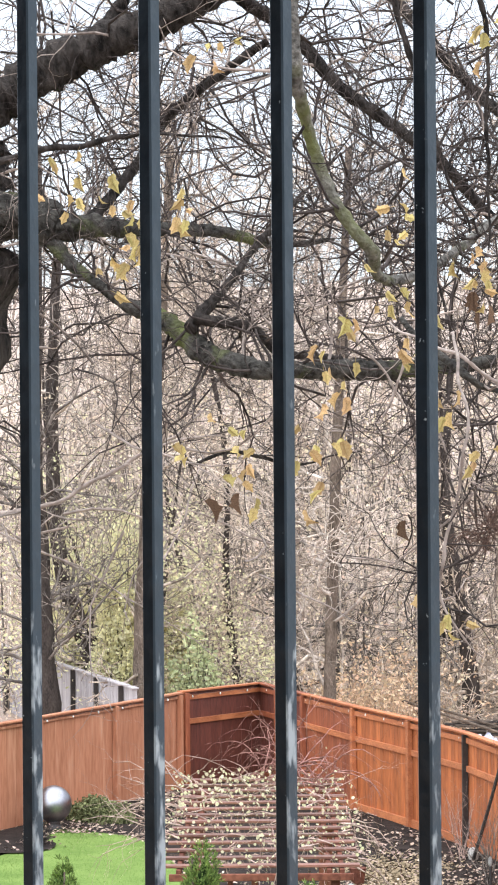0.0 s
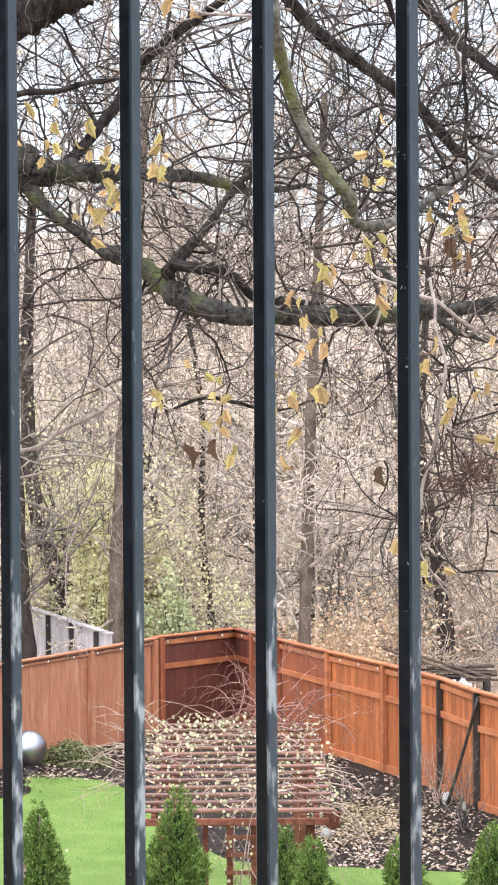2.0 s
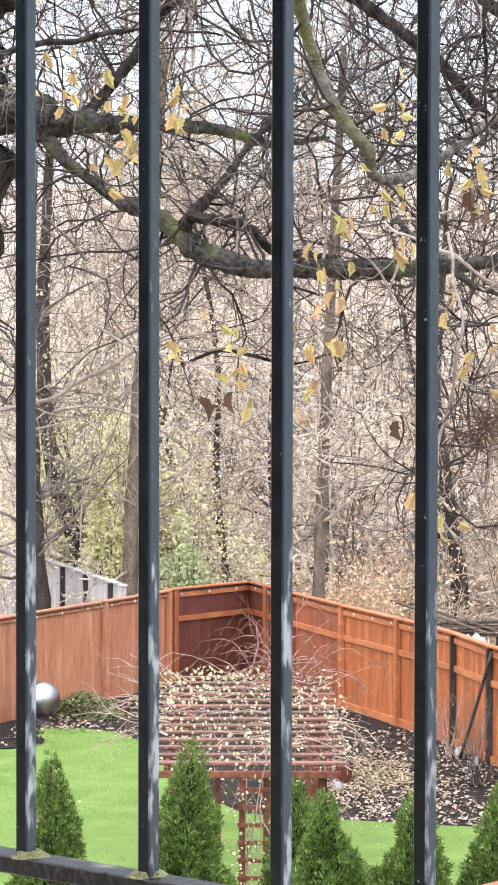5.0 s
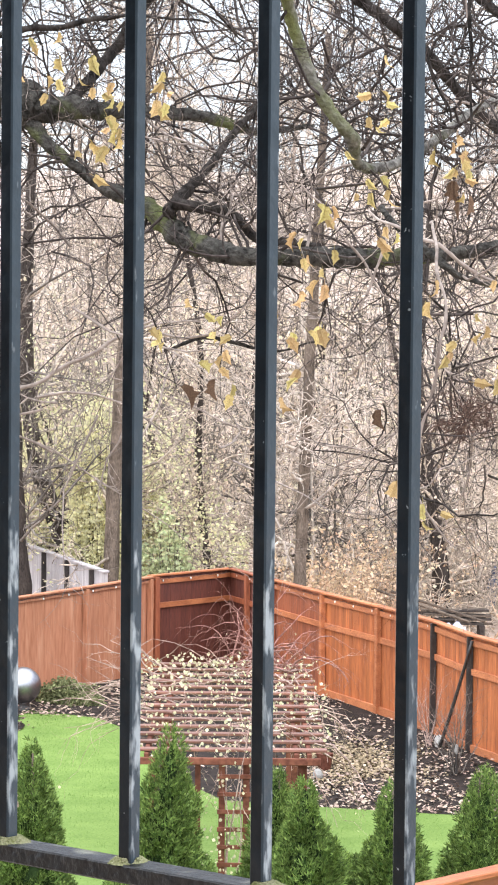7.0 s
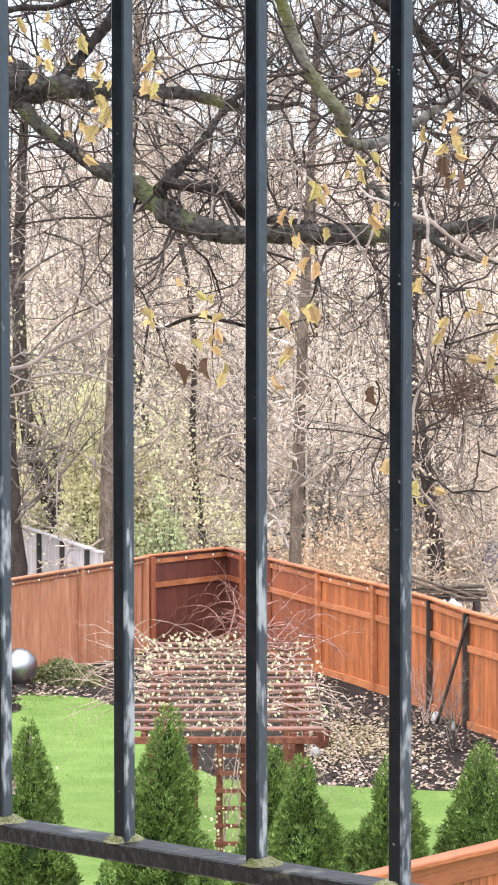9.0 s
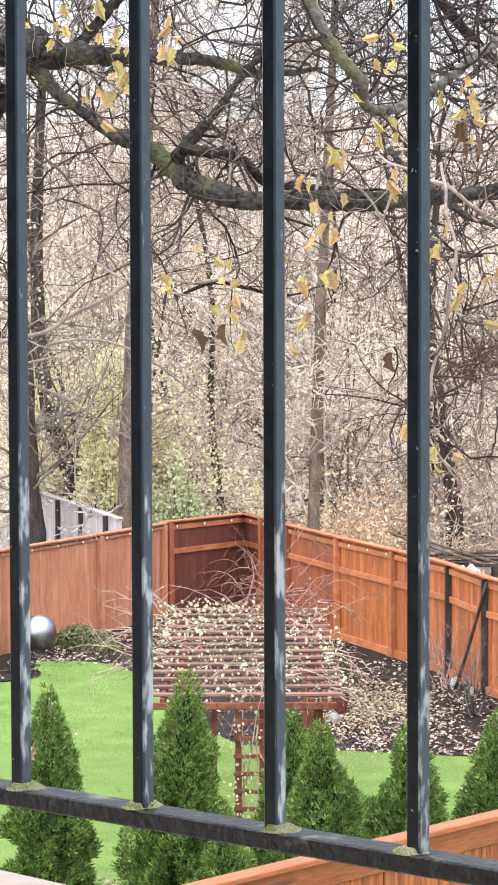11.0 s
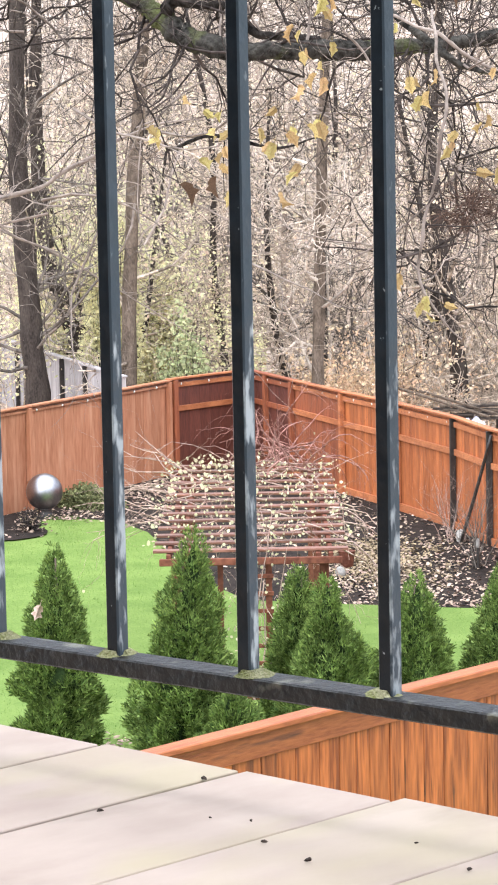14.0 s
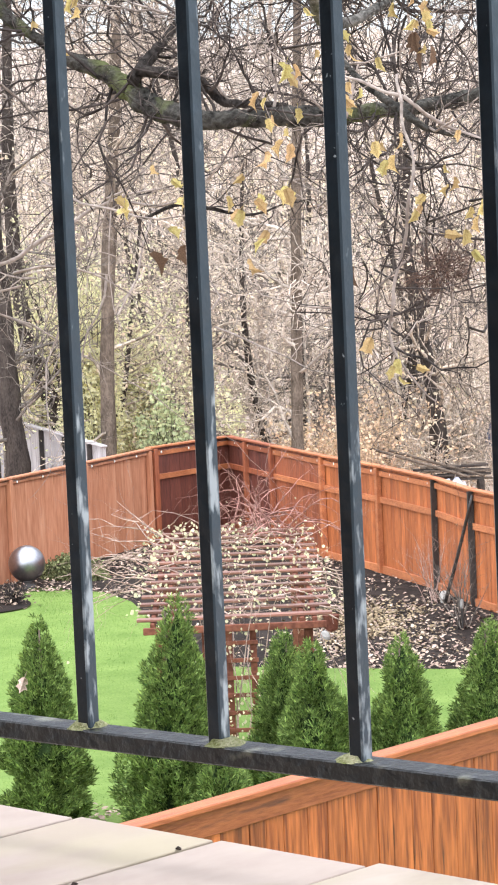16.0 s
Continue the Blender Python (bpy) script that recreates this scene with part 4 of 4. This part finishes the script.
limb("limb", [(0.33, 6.7, 6.93), (0.45, 6.5, 6.8), (0.52, 6.5, 6.76), (0.65, 6.5, 6.73)], [0.007, 0.01, 0.007, 0.005], MOSS, 8, 0.35)
limb("limb", [(-0.95, 9.0, 6.4), (-0.74, 9.0, 6.42), (-0.63, 9.0, 6.45), (-0.5, 9.0, 6.53), (-0.32, 9.0, 6.63), (-0.14, 9.0, 6.65)], [0.01, 0.008, 0.007, 0.007, 0.006, 0.003], TWIG_PALE, 8, 0.35)
limb("limb", [(-0.25, 9.0, 6.56), (-0.1, 9.0, 6.6), (0.1, 9.0, 6.57), (0.3, 9.0, 6.6)], [0.006, 0.007, 0.006, 0.003], BARK, 6, 0.3)

rng = random.Random(33)
segs, pale, tips = [], [], []
for path, radii, sprout, size in limb_ends:
    for _ in range(sprout):
        k = rng.randrange(len(path) - 1)
        t = rng.random()
        p = path[k].lerp(path[k + 1], t)
        d = Vector((rng.gauss(0, 1), rng.gauss(0, 0.8), rng.gauss(0.1, 0.8)))
        grow(p, d, size * rng.uniform(0.5, 1.2), min(0.0055, radii[k] * 0.4), 0, segs if rng.random() < 0.8 else pale, rng, 0.3, 0.02, (6, 3, 2), 0.55, 8, tips)
# twigs of the outer crown that reach across the view
for _ in range(165):
    u, v = rng.uniform(-1.1, 1.1), rng.uniform(8.5, 13)
    z = 6.75 + rng.random() ** 0.8 * (0.17 * v)
    p = tree_at @ yard(u * v / 9, v, z)
    grow(p, (rng.gauss(0, 1), rng.gauss(0, 0.6), rng.gauss(-0.1, 0.7)), rng.uniform(0.6, 1.2), 0.0052, 0, segs, rng, 0.32, 0.0, (6, 4, 2), 0.55, 8, tips)
for _ in range(44):
    u, v = rng.uniform(0.2, 1.1), rng.uniform(8.5, 12)
    p = tree_at @ yard(u * v / 9, v, 6.8 + v * rng.uniform(0.06, 0.17))
    grow(p, (rng.gauss(0, 1), rng.gauss(0, 0.6), rng.gauss(-0.1, 0.7)), rng.uniform(0.5, 1.1), 0.0052, 0, segs, rng, 0.32, 0.0, (6, 4, 2), 0.55, 8, tips)
for _ in range(26):
    u, v = rng.uniform(-0.95, 0.95), rng.uniform(7, 10)
    p = tree_at @ yard(u * v / 9, v, 6.75 - rng.random() * 0.06 * v)
    grow(p, (rng.gauss(0, 1), rng.gauss(0, 0.6), rng.gauss(-0.1, 0.5)), rng.uniform(0.4, 0.9), 0.005, 0, pale, rng, 0.22, -0.02, (4, 3, 1), 0.5, 6, tips)
# dense twigs on the far side of the crown
for _ in range(75):
    u, v = rng.uniform(0.45, 1.0), rng.uniform(7.5, 11)
    p = tree_at @ yard(u * v / 9, v, 6.66 + v * rng.uniform(-0.06, 0.09))
    grow(p, (rng.gauss(0, 1), rng.gauss(0, 0.6), rng.gauss(-0.15, 0.7)), rng.uniform(0.4, 0.9), 0.005, 0, segs, rng, 0.32, 0.0, (6, 3, 2), 0.55, 8, tips)
for _ in range(40):
    u, v = rng.uniform(-1.0, -0.35), rng.uniform(8, 11)
    p = tree_at @ yard(u * v / 9, v, 6.66 + v * rng.uniform(0.0, 0.08))
    grow(p, (rng.gauss(0, 1), rng.gauss(0, 0.6), rng.gauss(0.2, 0.8)), rng.uniform(0.4, 0.9), 0.005, 0, segs if rng.random() < 0.5 else pale, rng, 0.32, 0.0, (6, 3, 2), 0.55, 8, tips)
tagged(part("fine_crown", twig_mesh("fine_crown", segs, TWIG), near_tree), kind="stuff")
tagged(part("pale_crown", twig_mesh("pale_crown", pale, TWIG_PALE), near_tree), kind="stuff")
# a tangled ball of dead twigs
segs = []
c = tree_at @ yard(0.49, 6.2, 6.45)
for _ in range(110):
    d = Vector((rng.gauss(0, 1), rng.gauss(0, 1), rng.gauss(0, 0.7)))
    grow(c + d * 0.02, d, rng.uniform(0.03, 0.085), 0.0016, 1, segs, rng, 0.5, -0.02, (0, 4, 2), 0.6, 5)
part("twig_tangle", twig_mesh("twig_tangle", segs, NEST), near_tree, None, "dark tangle of dead twigs")


def leaf_mesh(name, mat, seed, fold=0.25):
    """A lobed leaf with a stalk, folded along its rib."""
    r = random.Random(seed)
    outline = [(0.0, 0.0), (0.25, -0.05), (0.42, 0.18), (0.3, 0.34), (0.5, 0.55), (0.26, 0.66), (0.12, 0.86), (0.0, 1.05)]
    verts = [(0, y, 0) for _, y in outline]
    n = len(outline)
    for sgn in (1, -1):
        for x, y in outline:
            x *= 1 + r.uniform(-0.15, 0.15)
            verts.append((sgn * x * 0.72, y + r.uniform(-0.03, 0.03), abs(x) * fold + 0.16 * math.sin(y * 3)))
    verts = [(x, y, z if i >= n else 0.16 * math.sin(y * 3)) for i, (x, y, z) in enumerate(verts)]
    faces = []
    for sgn in (1, 2):
        for i in range(n - 1):
            faces.append((i, i + 1, sgn * n + i + 1, sgn * n + i))
    k = len(verts)
    verts += [(0.012, 0, 0), (-0.012, 0, 0), (-0.01, -0.45, -0.05), (0.01, -0.45, -0.05)]
    faces.append((k, k + 1, k + 2, k + 3))
    return mesh_from(name, verts, faces, mat, shade=True)


patch = part("dry_leaf", leaf_mesh("dry_leaf", FALLEN, 5, 0.5), brown_patch_tree, None, "pinkish-brown dead leaf caught in the foliage")
patch.matrix_basis = Matrix.Translation(ACROSS * -0.13 - AWAY * 0.3 + Vector((0, 0, 1.52))) @ pose(0, 0, 0, -120, 20, TURN) @ Matrix.Scale(0.15, 4)
yellow = [leaf_mesh("leaf", YELLOW_LEAF, s, 0.2 + 0.25 * s) for s in range(3)]
brown = [leaf_mesh("leaf", BROWN_LEAF, s, 1.6) for s in range(2)]
SPOTS = [(-0.41, 6.0, 7.18, 4), (-0.29, 6.0, 7.13, 5), (-0.29, 6.0, 7.05, 4), (-0.16, 6.0, 7.13, 2), (-0.1, 6.0, 7.51, 2), (0.29, 6.0, 7.11, 5),
         (0.45, 6.0, 7.01, 5), (0.19, 6.0, 6.92, 2), (0.13, 6.0, 6.79, 4), (0.29, 6.0, 6.92, 4)]
SPOTS += [(-0.08, 6.0, 6.62, 2), (-0.01, 6.0, 6.59, 3), (0.08, 6.0, 6.64, 2), (0.47, 6.0, 7.52, 2), (0.47, 6.0, 6.65, 3), (0.5, 5.5, 6.56, 4),
          (0.34, 5.5, 6.73, 2), (-0.18, 5.5, 6.63, 1), (0.15, 5.5, 6.62, 2), (0.1, 5.5, 6.56, 1), (0.35, 5.5, 6.29, 2)]
for u, v, z, n in SPOTS:
    for _ in range(2 * n + 1):
        p = tree_at @ yard(u + rng.gauss(0, 0.016 * n ** 0.5), v + rng.gauss(0, 0.12), z + rng.gauss(0, 0.024 * n ** 0.5))
        m = pose(*p, rng.gauss(-105, 28), rng.gauss(0, 30), TURN + rng.gauss(0, 50)) @ Matrix.Scale(rng.uniform(0.022, 0.042), 4)
        part("leaf", rng.choice(yellow), near_tree, m)
for u, v, z, n in ((0.46, 6.0, 6.94, 4), (-0.12, 5.5, 6.53, 1), (-0.06, 6.2, 6.53, 1), (0.3, 6.1, 6.47, 1)):
    for _ in range(n):
        p = tree_at @ yard(u + rng.gauss(0, 0.02 * (n > 1)), v, z + rng.gauss(0, 0.02 * (n > 1)))
        part("leaf", rng.choice(brown), near_tree, pose(*p, -95 + rng.gauss(0, 12), 0, TURN + rng.gauss(0, 50)) @ Matrix.Diagonal((0.02, 0.045, 0.03, 1)), "curled brown leaf")


# ---- the woods behind the fence ----
def wood_tree(label, pts, radii, mat, seed, limbs=14, reach=2.5, group="woodland trees", twig=0.018, twig_mat=None):
    """A bare tree: a crooked trunk, limbs and fine twigs."""
    r = random.Random(seed)
    base = yard(*pts[0][:2], ground_z(*pts[0][:2]) - 0.1)
    t = thing("bare_tree", label, "tree", base, 0, group)
    path = [Vector((0, 0, 0))] + [yard(*p) - base for p in pts]
    part("trunk", tube_mesh("trunk", path, [radii[0] * 1.25] + radii, mat, 8, 5, 0.25), t)
    sp = spline(path, [radii[0] * 1.25] + radii, 6)
    s = []
    for _ in range(limbs):
        k = r.randrange(len(sp) // 4, len(sp))
        p, rad = sp[k]
        grow(p, (r.gauss(0, 1), r.gauss(0, 1), r.uniform(0.0, 1.0)), reach * r.uniform(0.5, 1.2), min(rad * 0.5, 0.05), 0, s, r, 0.28, 0.02, (5, 4, 2), 0.55, 6)
    a = np.array(s)
    a[:, 6:8] = np.maximum(a[:, 6:8], twig * 0.42)
    tagged(part("bare_crown", twig_mesh("bare_crown", a, twig_mat or (WOODS, WOODS_DARK, WOODS_PALE, WOODS, WOODS_PALE)[seed % 5]), t), kind="stuff")
    return t


wood_tree("dark bare tree leaning behind the fence", [(-4.47, 57.0, 1.22), (-4.56, 57.0, 2.84), (-4.67, 57.0, 4.9), (-4.73, 57.0, 6.38), (-4.59, 57.0, 12.5)], [0.25, 0.23, 0.21, 0.19, 0.1], TRUNK_DARK, 1, 22)
wood_tree("dark crooked tree leaning behind the grey fence", [(-3.69, 60.0, 1.51), (-4.12, 60.0, 2.86), (-4.44, 60.0, 4.08), (-4.58, 60.0, 6.95), (-4.4, 60, 11)], [0.2, 0.18, 0.17, 0.14, 0.08], TRUNK_DARK, 2, 20)
wood_tree("slender brown tree rising behind the fence", [(-2.59, 56.8, 1.36), (-2.46, 56.8, 4.62), (-2.17, 56.8, 8.0), (-1.88, 56.8, 12.45)], [0.16, 0.145, 0.125, 0.08], TRUNK, 3, 20)
wood_tree("slender grey-brown tree behind the corner", [(1.24, 57.0, 1.34), (1.34, 57.0, 4.5), (1.49, 57.0, 7.9), (1.71, 57.0, 12.4)], [0.13, 0.115, 0.1, 0.07], TRUNK, 4, 20)
wood_tree("dark bent tree behind the fence", [(4.32, 60.0, 0.68), (4.26, 60.0, 1.9), (3.99, 60.0, 3.72), (3.79, 60.0, 5.53), (4.0, 60.0, 9.0)], [0.2, 0.17, 0.13, 0.1, 0.06], TRUNK_DARK, 5, 20)
rng = random.Random(17)
for i in range(44):
    v = 64 + 70 * rng.random() ** 1.2
    u = rng.uniform(-1, 1) * (0.1 * v + 1.5)
    h = rng.uniform(6, 16)
    z0 = ground_z(u, v)
    lean = rng.gauss(0, 0.14)
    r0 = rng.uniform(0.03, 0.09)
    wood_tree("thin bare woodland tree", [(u, v, z0 + 0.3), (u + lean * h * 0.4, v, z0 + h * 0.4), (u + lean * h + rng.gauss(0, 0.3), v, z0 + h)], [r0, r0 * 0.75, r0 * 0.3], TRUNK_PALE, 100 + i, 11, 2.8, twig=0.02 + 0.0002 * v)

for i in range(8):
    v = 58.5 + 10 * rng.random()
    u = -4.6 + 9.6 * (i + rng.random()) / 8
    z0, h, lean = ground_z(u, v), rng.uniform(6, 11), rng.gauss(0, 0.16)
    r0 = rng.uniform(0.05, 0.1)
    wood_tree("dark crooked young tree behind the fence", [(u, v, z0 + 0.3), (u + lean * h * 0.3 + rng.gauss(0, 0.15), v, z0 + h * 0.3), (u + lean * h * 0.6 + rng.gauss(0, 0.25), v, z0 + h * 0.6), (u + lean * h, v, z0 + h)],
              [r0, r0 * 0.85, r0 * 0.6, r0 * 0.3], TRUNK_DARK, 300 + i, 12, 2.2, twig=0.02, twig_mat=(WOODS_DARK, WOODS)[i % 2])
# undergrowth of bare stems, one tangle
segs = []
for _ in range(560):
    v = 60.5 + 40 * rng.random() ** 1.2
    u = rng.uniform(-1, 1) * (0.1 * v + 1)
    if u > fence_right(v) + 4.5 and v < 58:
        continue
    grow(yard(u, v, ground_z(u, v) - 0.05), (rng.gauss(0, 0.5), rng.gauss(0, 0.5), 1), rng.uniform(1.2, 3.8), 0.016, 1, segs, rng, 0.24, 0.01, (0, 5, 3), 0.55, 5)
for _ in range(170):
    u, v = rng.uniform(2.6, 6.6), rng.uniform(57.5, 66)
    grow(yard(u, v, ground_z(u, v) - 0.05), (rng.gauss(0, 0.7), rng.gauss(0, 0.5), 1), rng.uniform(0.6, 1.5), 0.014, 1, segs, rng, 0.3, -0.02, (0, 6, 3), 0.6, 5)
a = np.array(segs)
a[:, 6:8] = np.maximum(a[:, 6:8], 0.0075)
tagged(new("undergrowth", twig_mesh("undergrowth", a, WOODS)), "tangle of bare brown undergrowth stems in the woods", "undergrowth", kind="stuff")
blades = []
for _ in range(3000):
    v = rng.uniform(56.6, 60)
    u = 2.0 + rng.gauss(0, 0.55) if rng.random() < 0.9 else rng.uniform(-6, 7)
    blades.append(placed(yard(u, v, ground_z(u, v)), rng.uniform(0.4, 1.1), rng, 1.0))
tagged(new("dry_brush", scatter_mesh("dry_brush", ([(-0.03, 0, 0), (0.03, 0, 0), (0.05, 0.25, 1)], [(0, 1, 2)]), blades, DRY_GRASS)), "dry orange-brown grass and brush behind the fence", "brush", kind="stuff")

leafy_mound("green_shrub", "olive green shrub still in leaf behind the fence", yard(-1.45, 56.6, 0.1), (0.95, 0.6, 3.0), 3000, BUSH_LEAF, 0.095, 9, 150)
leafy_mound("yellow_shrub", "tall yellow-green shrub with thinning leaves", yard(-3.0, 58.0, 0.1), (0.95, 0.7, 5.2), 9000, YELLOW_FOLIAGE, 0.09, 12, 120)
leafy_mound("yellow_shrub", "pale yellow shrub behind the grey fence", yard(-4.1, 61.5, 0.2), (1.1, 0.8, 5.0), 8000, YELLOW_FOLIAGE, 0.095, 14, 120)
for u, v, w, h, seed in ((-4.7, 63.5, 1.2, 6.2, 21), (-3.3, 65.0, 1.2, 6.0, 22), (-2.1, 62.5, 0.9, 4.2, 23)):
    leafy_mound("yellow_shrub", "pale yellow-green thinning shrub in the woods", yard(u, v, ground_z(u, v)), (w, 0.8, h), 7500, YELLOW_FOLIAGE, 0.1, seed, 90)
places = []
for _ in range(80000):
    v = 58.5 + 42 * rng.random() ** 1.3
    u = rng.uniform(-1, 1) * (0.1 * v + 0.6)
    p = yard(u, v, ground_z(u, v) + 7.5 * rng.random() ** 1.3)
    if noise.noise(p * 0.45) < rng.uniform(-0.25, 0.5):
        continue
    places.append(placed(p, rng.uniform(0.05, 0.13), rng))
tagged(new("clinging_leaves", scatter_mesh("clinging_leaves", LEAF_SHAPE, places, HANGING)), "beige dead leaves clinging among the woodland twigs", "leaves", kind="stuff")

# thinning olive leaves along the edge of the woods, and rusty brush behind the orange fence
places = []
for _ in range(15000):
    u, v = rng.uniform(-5.6, 0.2), rng.uniform(57.0, 61.5)
    p = yard(u, v, 0.9 + 4.6 * rng.random() ** 1.2 * smooth(0.8, -2.4, u) + 1.2 * rng.random())
    if noise.noise(p * 0.8) < rng.uniform(-0.3, 0.45):
        continue
    places.append(placed(p, rng.uniform(0.045, 0.11), rng))
tagged(new("edge_foliage", scatter_mesh("edge_foliage", LEAF_SHAPE, places, OLIVE_LEAF)), "thinning olive and yellow leaves at the edge of the woods", "foliage", kind="stuff")
places, segs = [], []
for _ in range(46):
    u, v = 2.2 + rng.gauss(0, 0.8), rng.uniform(56.8, 60)
    grow(yard(u, v, ground_z(u, v) - 0.05), (rng.gauss(0, 0.3), rng.gauss(0, 0.3), 1), rng.uniform(1.0, 2.0), 0.014, 0, segs, rng, 0.2, 0.0, (5, 3), 0.5, 6)
for q in segs:
    if rng.random() < 0.85:
        places.append(placed((q[3] + rng.gauss(0, 0.09), q[4] + rng.gauss(0, 0.09), q[5] + rng.gauss(0, 0.09)), rng.uniform(0.04, 0.11), rng))
brush = thing("rusty_brush", "rusty orange brush with dead leaves behind the fence", "brush", (0, 0, 0), kind="stuff")
tagged(part("stem_tangle", twig_mesh("stem_tangle", segs, DRY_GRASS), brush), kind="stuff")
tagged(part("leaf_cover", scatter_mesh("leaf_cover", LEAF_SHAPE, places, RUST_LEAF), brush), kind="stuff")

# fallen timber on the bank
for k, (u, v, l, a, b) in enumerate(((4.2, 63.5, 1.9, 12, -8), (5.0, 64.0, 1.7, -14, 6), (4.7, 63.2, 2.2, 4, 10), (4.4, 64.4, 1.8, -6, 3), (5.3, 63.6, 1.5, 22, -5), (4.0, 64.2, 1.3, -25, 4), (3.6, 61.0, 1.8, 9, 2), (5.6, 61.5, 1.9, -11, 3))):
    log = new("fallen_log", tube_mesh("fallen_log", [(-l / 2, 0, 0), (-l / 6, 0.02, 0.02), (l / 5, -0.02, 0), (l / 2, 0, 0.03)], [0.08, 0.085, 0.07, 0.055], TRUNK_PALE if k % 2 else TRUNK_DARK, 8, 3, 0.3))
    log.matrix_world = Matrix.Translation(yard(u, v, ground_z(u, v) + 0.09 + 0.15 * (k // 2 if k < 6 else 0))) @ pose(0, 0, 0, 0, b * 0.3, TURN + a)
    tagged(log, "dead log in a loose pile behind the fence", "log", "pile of dead logs")

# planks, poles and tarps behind the orange fence
TARP = material("pale_lilac_tarp", (0.42, 0.42, 0.55), (0.66, 0.66, 0.78), 6, rough=0.6, bump=0.3)
BLUE_TARP = material("blue_tarp", (0.05, 0.06, 0.11), (0.16, 0.18, 0.27), 5, rough=0.6, bump=0.4)


def crumpled(name, sx, sy, sz, mat, seed):
    """A cover thrown over a heap: a domed, creased sheet with hanging sides."""
    verts, faces, n = [], [], 14
    for j in range(n + 1):
        for i in range(n + 1):
            x, y = 2 * i / n - 1, 2 * j / n - 1
            top = (1 - min(1, x * x)) ** 0.4 * (1 - min(1, y * y)) ** 0.4
            wob = noise.noise(Vector((x * 3 + seed, y * 3, 1))) * 0.25
            verts.append((x * sx / 2, y * sy / 2, sz * top * (0.85 + wob)))
    for j in range(n):
        for i in range(n):
            k = j * (n + 1) + i
            faces.append((k, k + 1, k + n + 2, k + n + 1))
    return mesh_from(name, verts, faces, mat, shade=True)


for name, label, at, size, mat in (("tarp", "pale lilac tarp bundle lying behind the fence", (4.25, 55.2), (0.7, 0.5, 0.86), TARP),
                                   ("tarp", "crumpled blue tarp over a heap in the woods", (5.85, 62.0), (0.8, 0.7, 1.25), BLUE_TARP)):
    ob = new(name, crumpled(name, *size, mat, size[0]))
    ob.matrix_world = Matrix.Translation(yard(*at, ground_z(*at) - 0.02)) @ pose(0, 0, 0, 0, 0, TURN)
    tagged(ob, label, "tarp")
plank_me = [box("plank", 1.1 + 0.25 * k, 0.14, 0.04, (TRUNK_DARK, TRUNK)[k % 2], 0.006) for k in range(3)]
for i in range(8):
    layer = i // 2
    u, v = 4.4 + 0.1 * math.sin(i * 2.3), 56.6 + 0.2 * (i % 2)
    ob = new("plank", plank_me[i % 3])
    z = ground_z(u, v) + 0.55 + 0.085 * layer
    ob.matrix_world = Matrix.Translation(yard(u, v, z)) @ pose(0, 0, 0, 0, 2.5 * math.sin(i * 1.7), TURN + 9 * math.sin(i * 3.1))
    tagged(ob, "dark weathered plank in a stack behind the fence", "plank", "stack of planks")
for x in (-0.5, 0.5):
    u, v = 4.4 + x, 56.7
    ob = new("timber_block", box("timber_block", 0.12, 0.5, 0.56, TRUNK_DARK, 0.01, base=True))
    ob.matrix_world = Matrix.Translation(yard(u, v, ground_z(u, v) - 0.03)) @ pose(0, 0, 0, 0, 0, TURN)
    tagged(ob, "dark timber block under the stack of planks", "timber")
for a, b in (((2.9, 57.6, 1.1), (4.4, 53.4, 0.93)), ((3.2, 57.9, 1.05), (4.75, 54.2, 0.86))):
    a, b = yard(*a), yard(*b)
    ob = new("long_pole", tube_mesh("long_pole", [a + (a - b) * 0.1, a, a.lerp(b, 0.5), b], [0.03, 0.03, 0.027, 0.024], TRUNK, 8, 3, 0.2))
    tagged(ob, "long grey pole lying behind the cedar fence", "pole", "loose poles")

rng = random.Random(71)
for mat, count, reach in ((WOODS_PALE, 130, 1), (WOODS_DARK, 60, 1), (WOODS_DARK, 34, -0.2)):
    segs = []
    for _ in range(count):
        v = 61 + 36 * rng.random() ** 1.1
        u = rng.uniform(-1, reach) * (0.1 * v + 0.8)
        p, r0 = yard(u, v, ground_z(u, v) - 0.1), rng.uniform(0.018, 0.042)
        d = Vector((rng.gauss(0, 0.07), rng.gauss(0, 0.07), 1)).normalized()
        h, n = rng.uniform(4.5, 10), 12
        for i in range(n):
            d = (d + Vector((rng.gauss(0, 0.05), rng.gauss(0, 0.05), 0.03))).normalized()
            q = p + d * (h / n)
            segs.append((*p, *q, r0 * (1 - 0.75 * i / n), r0 * (1 - 0.75 * (i + 1) / n)))
            p = q
    tagged(new("sapling_thicket", twig_mesh("sapling_thicket", segs, mat)), "thicket of slim upright bare saplings in the woods", "saplings", kind="stuff")
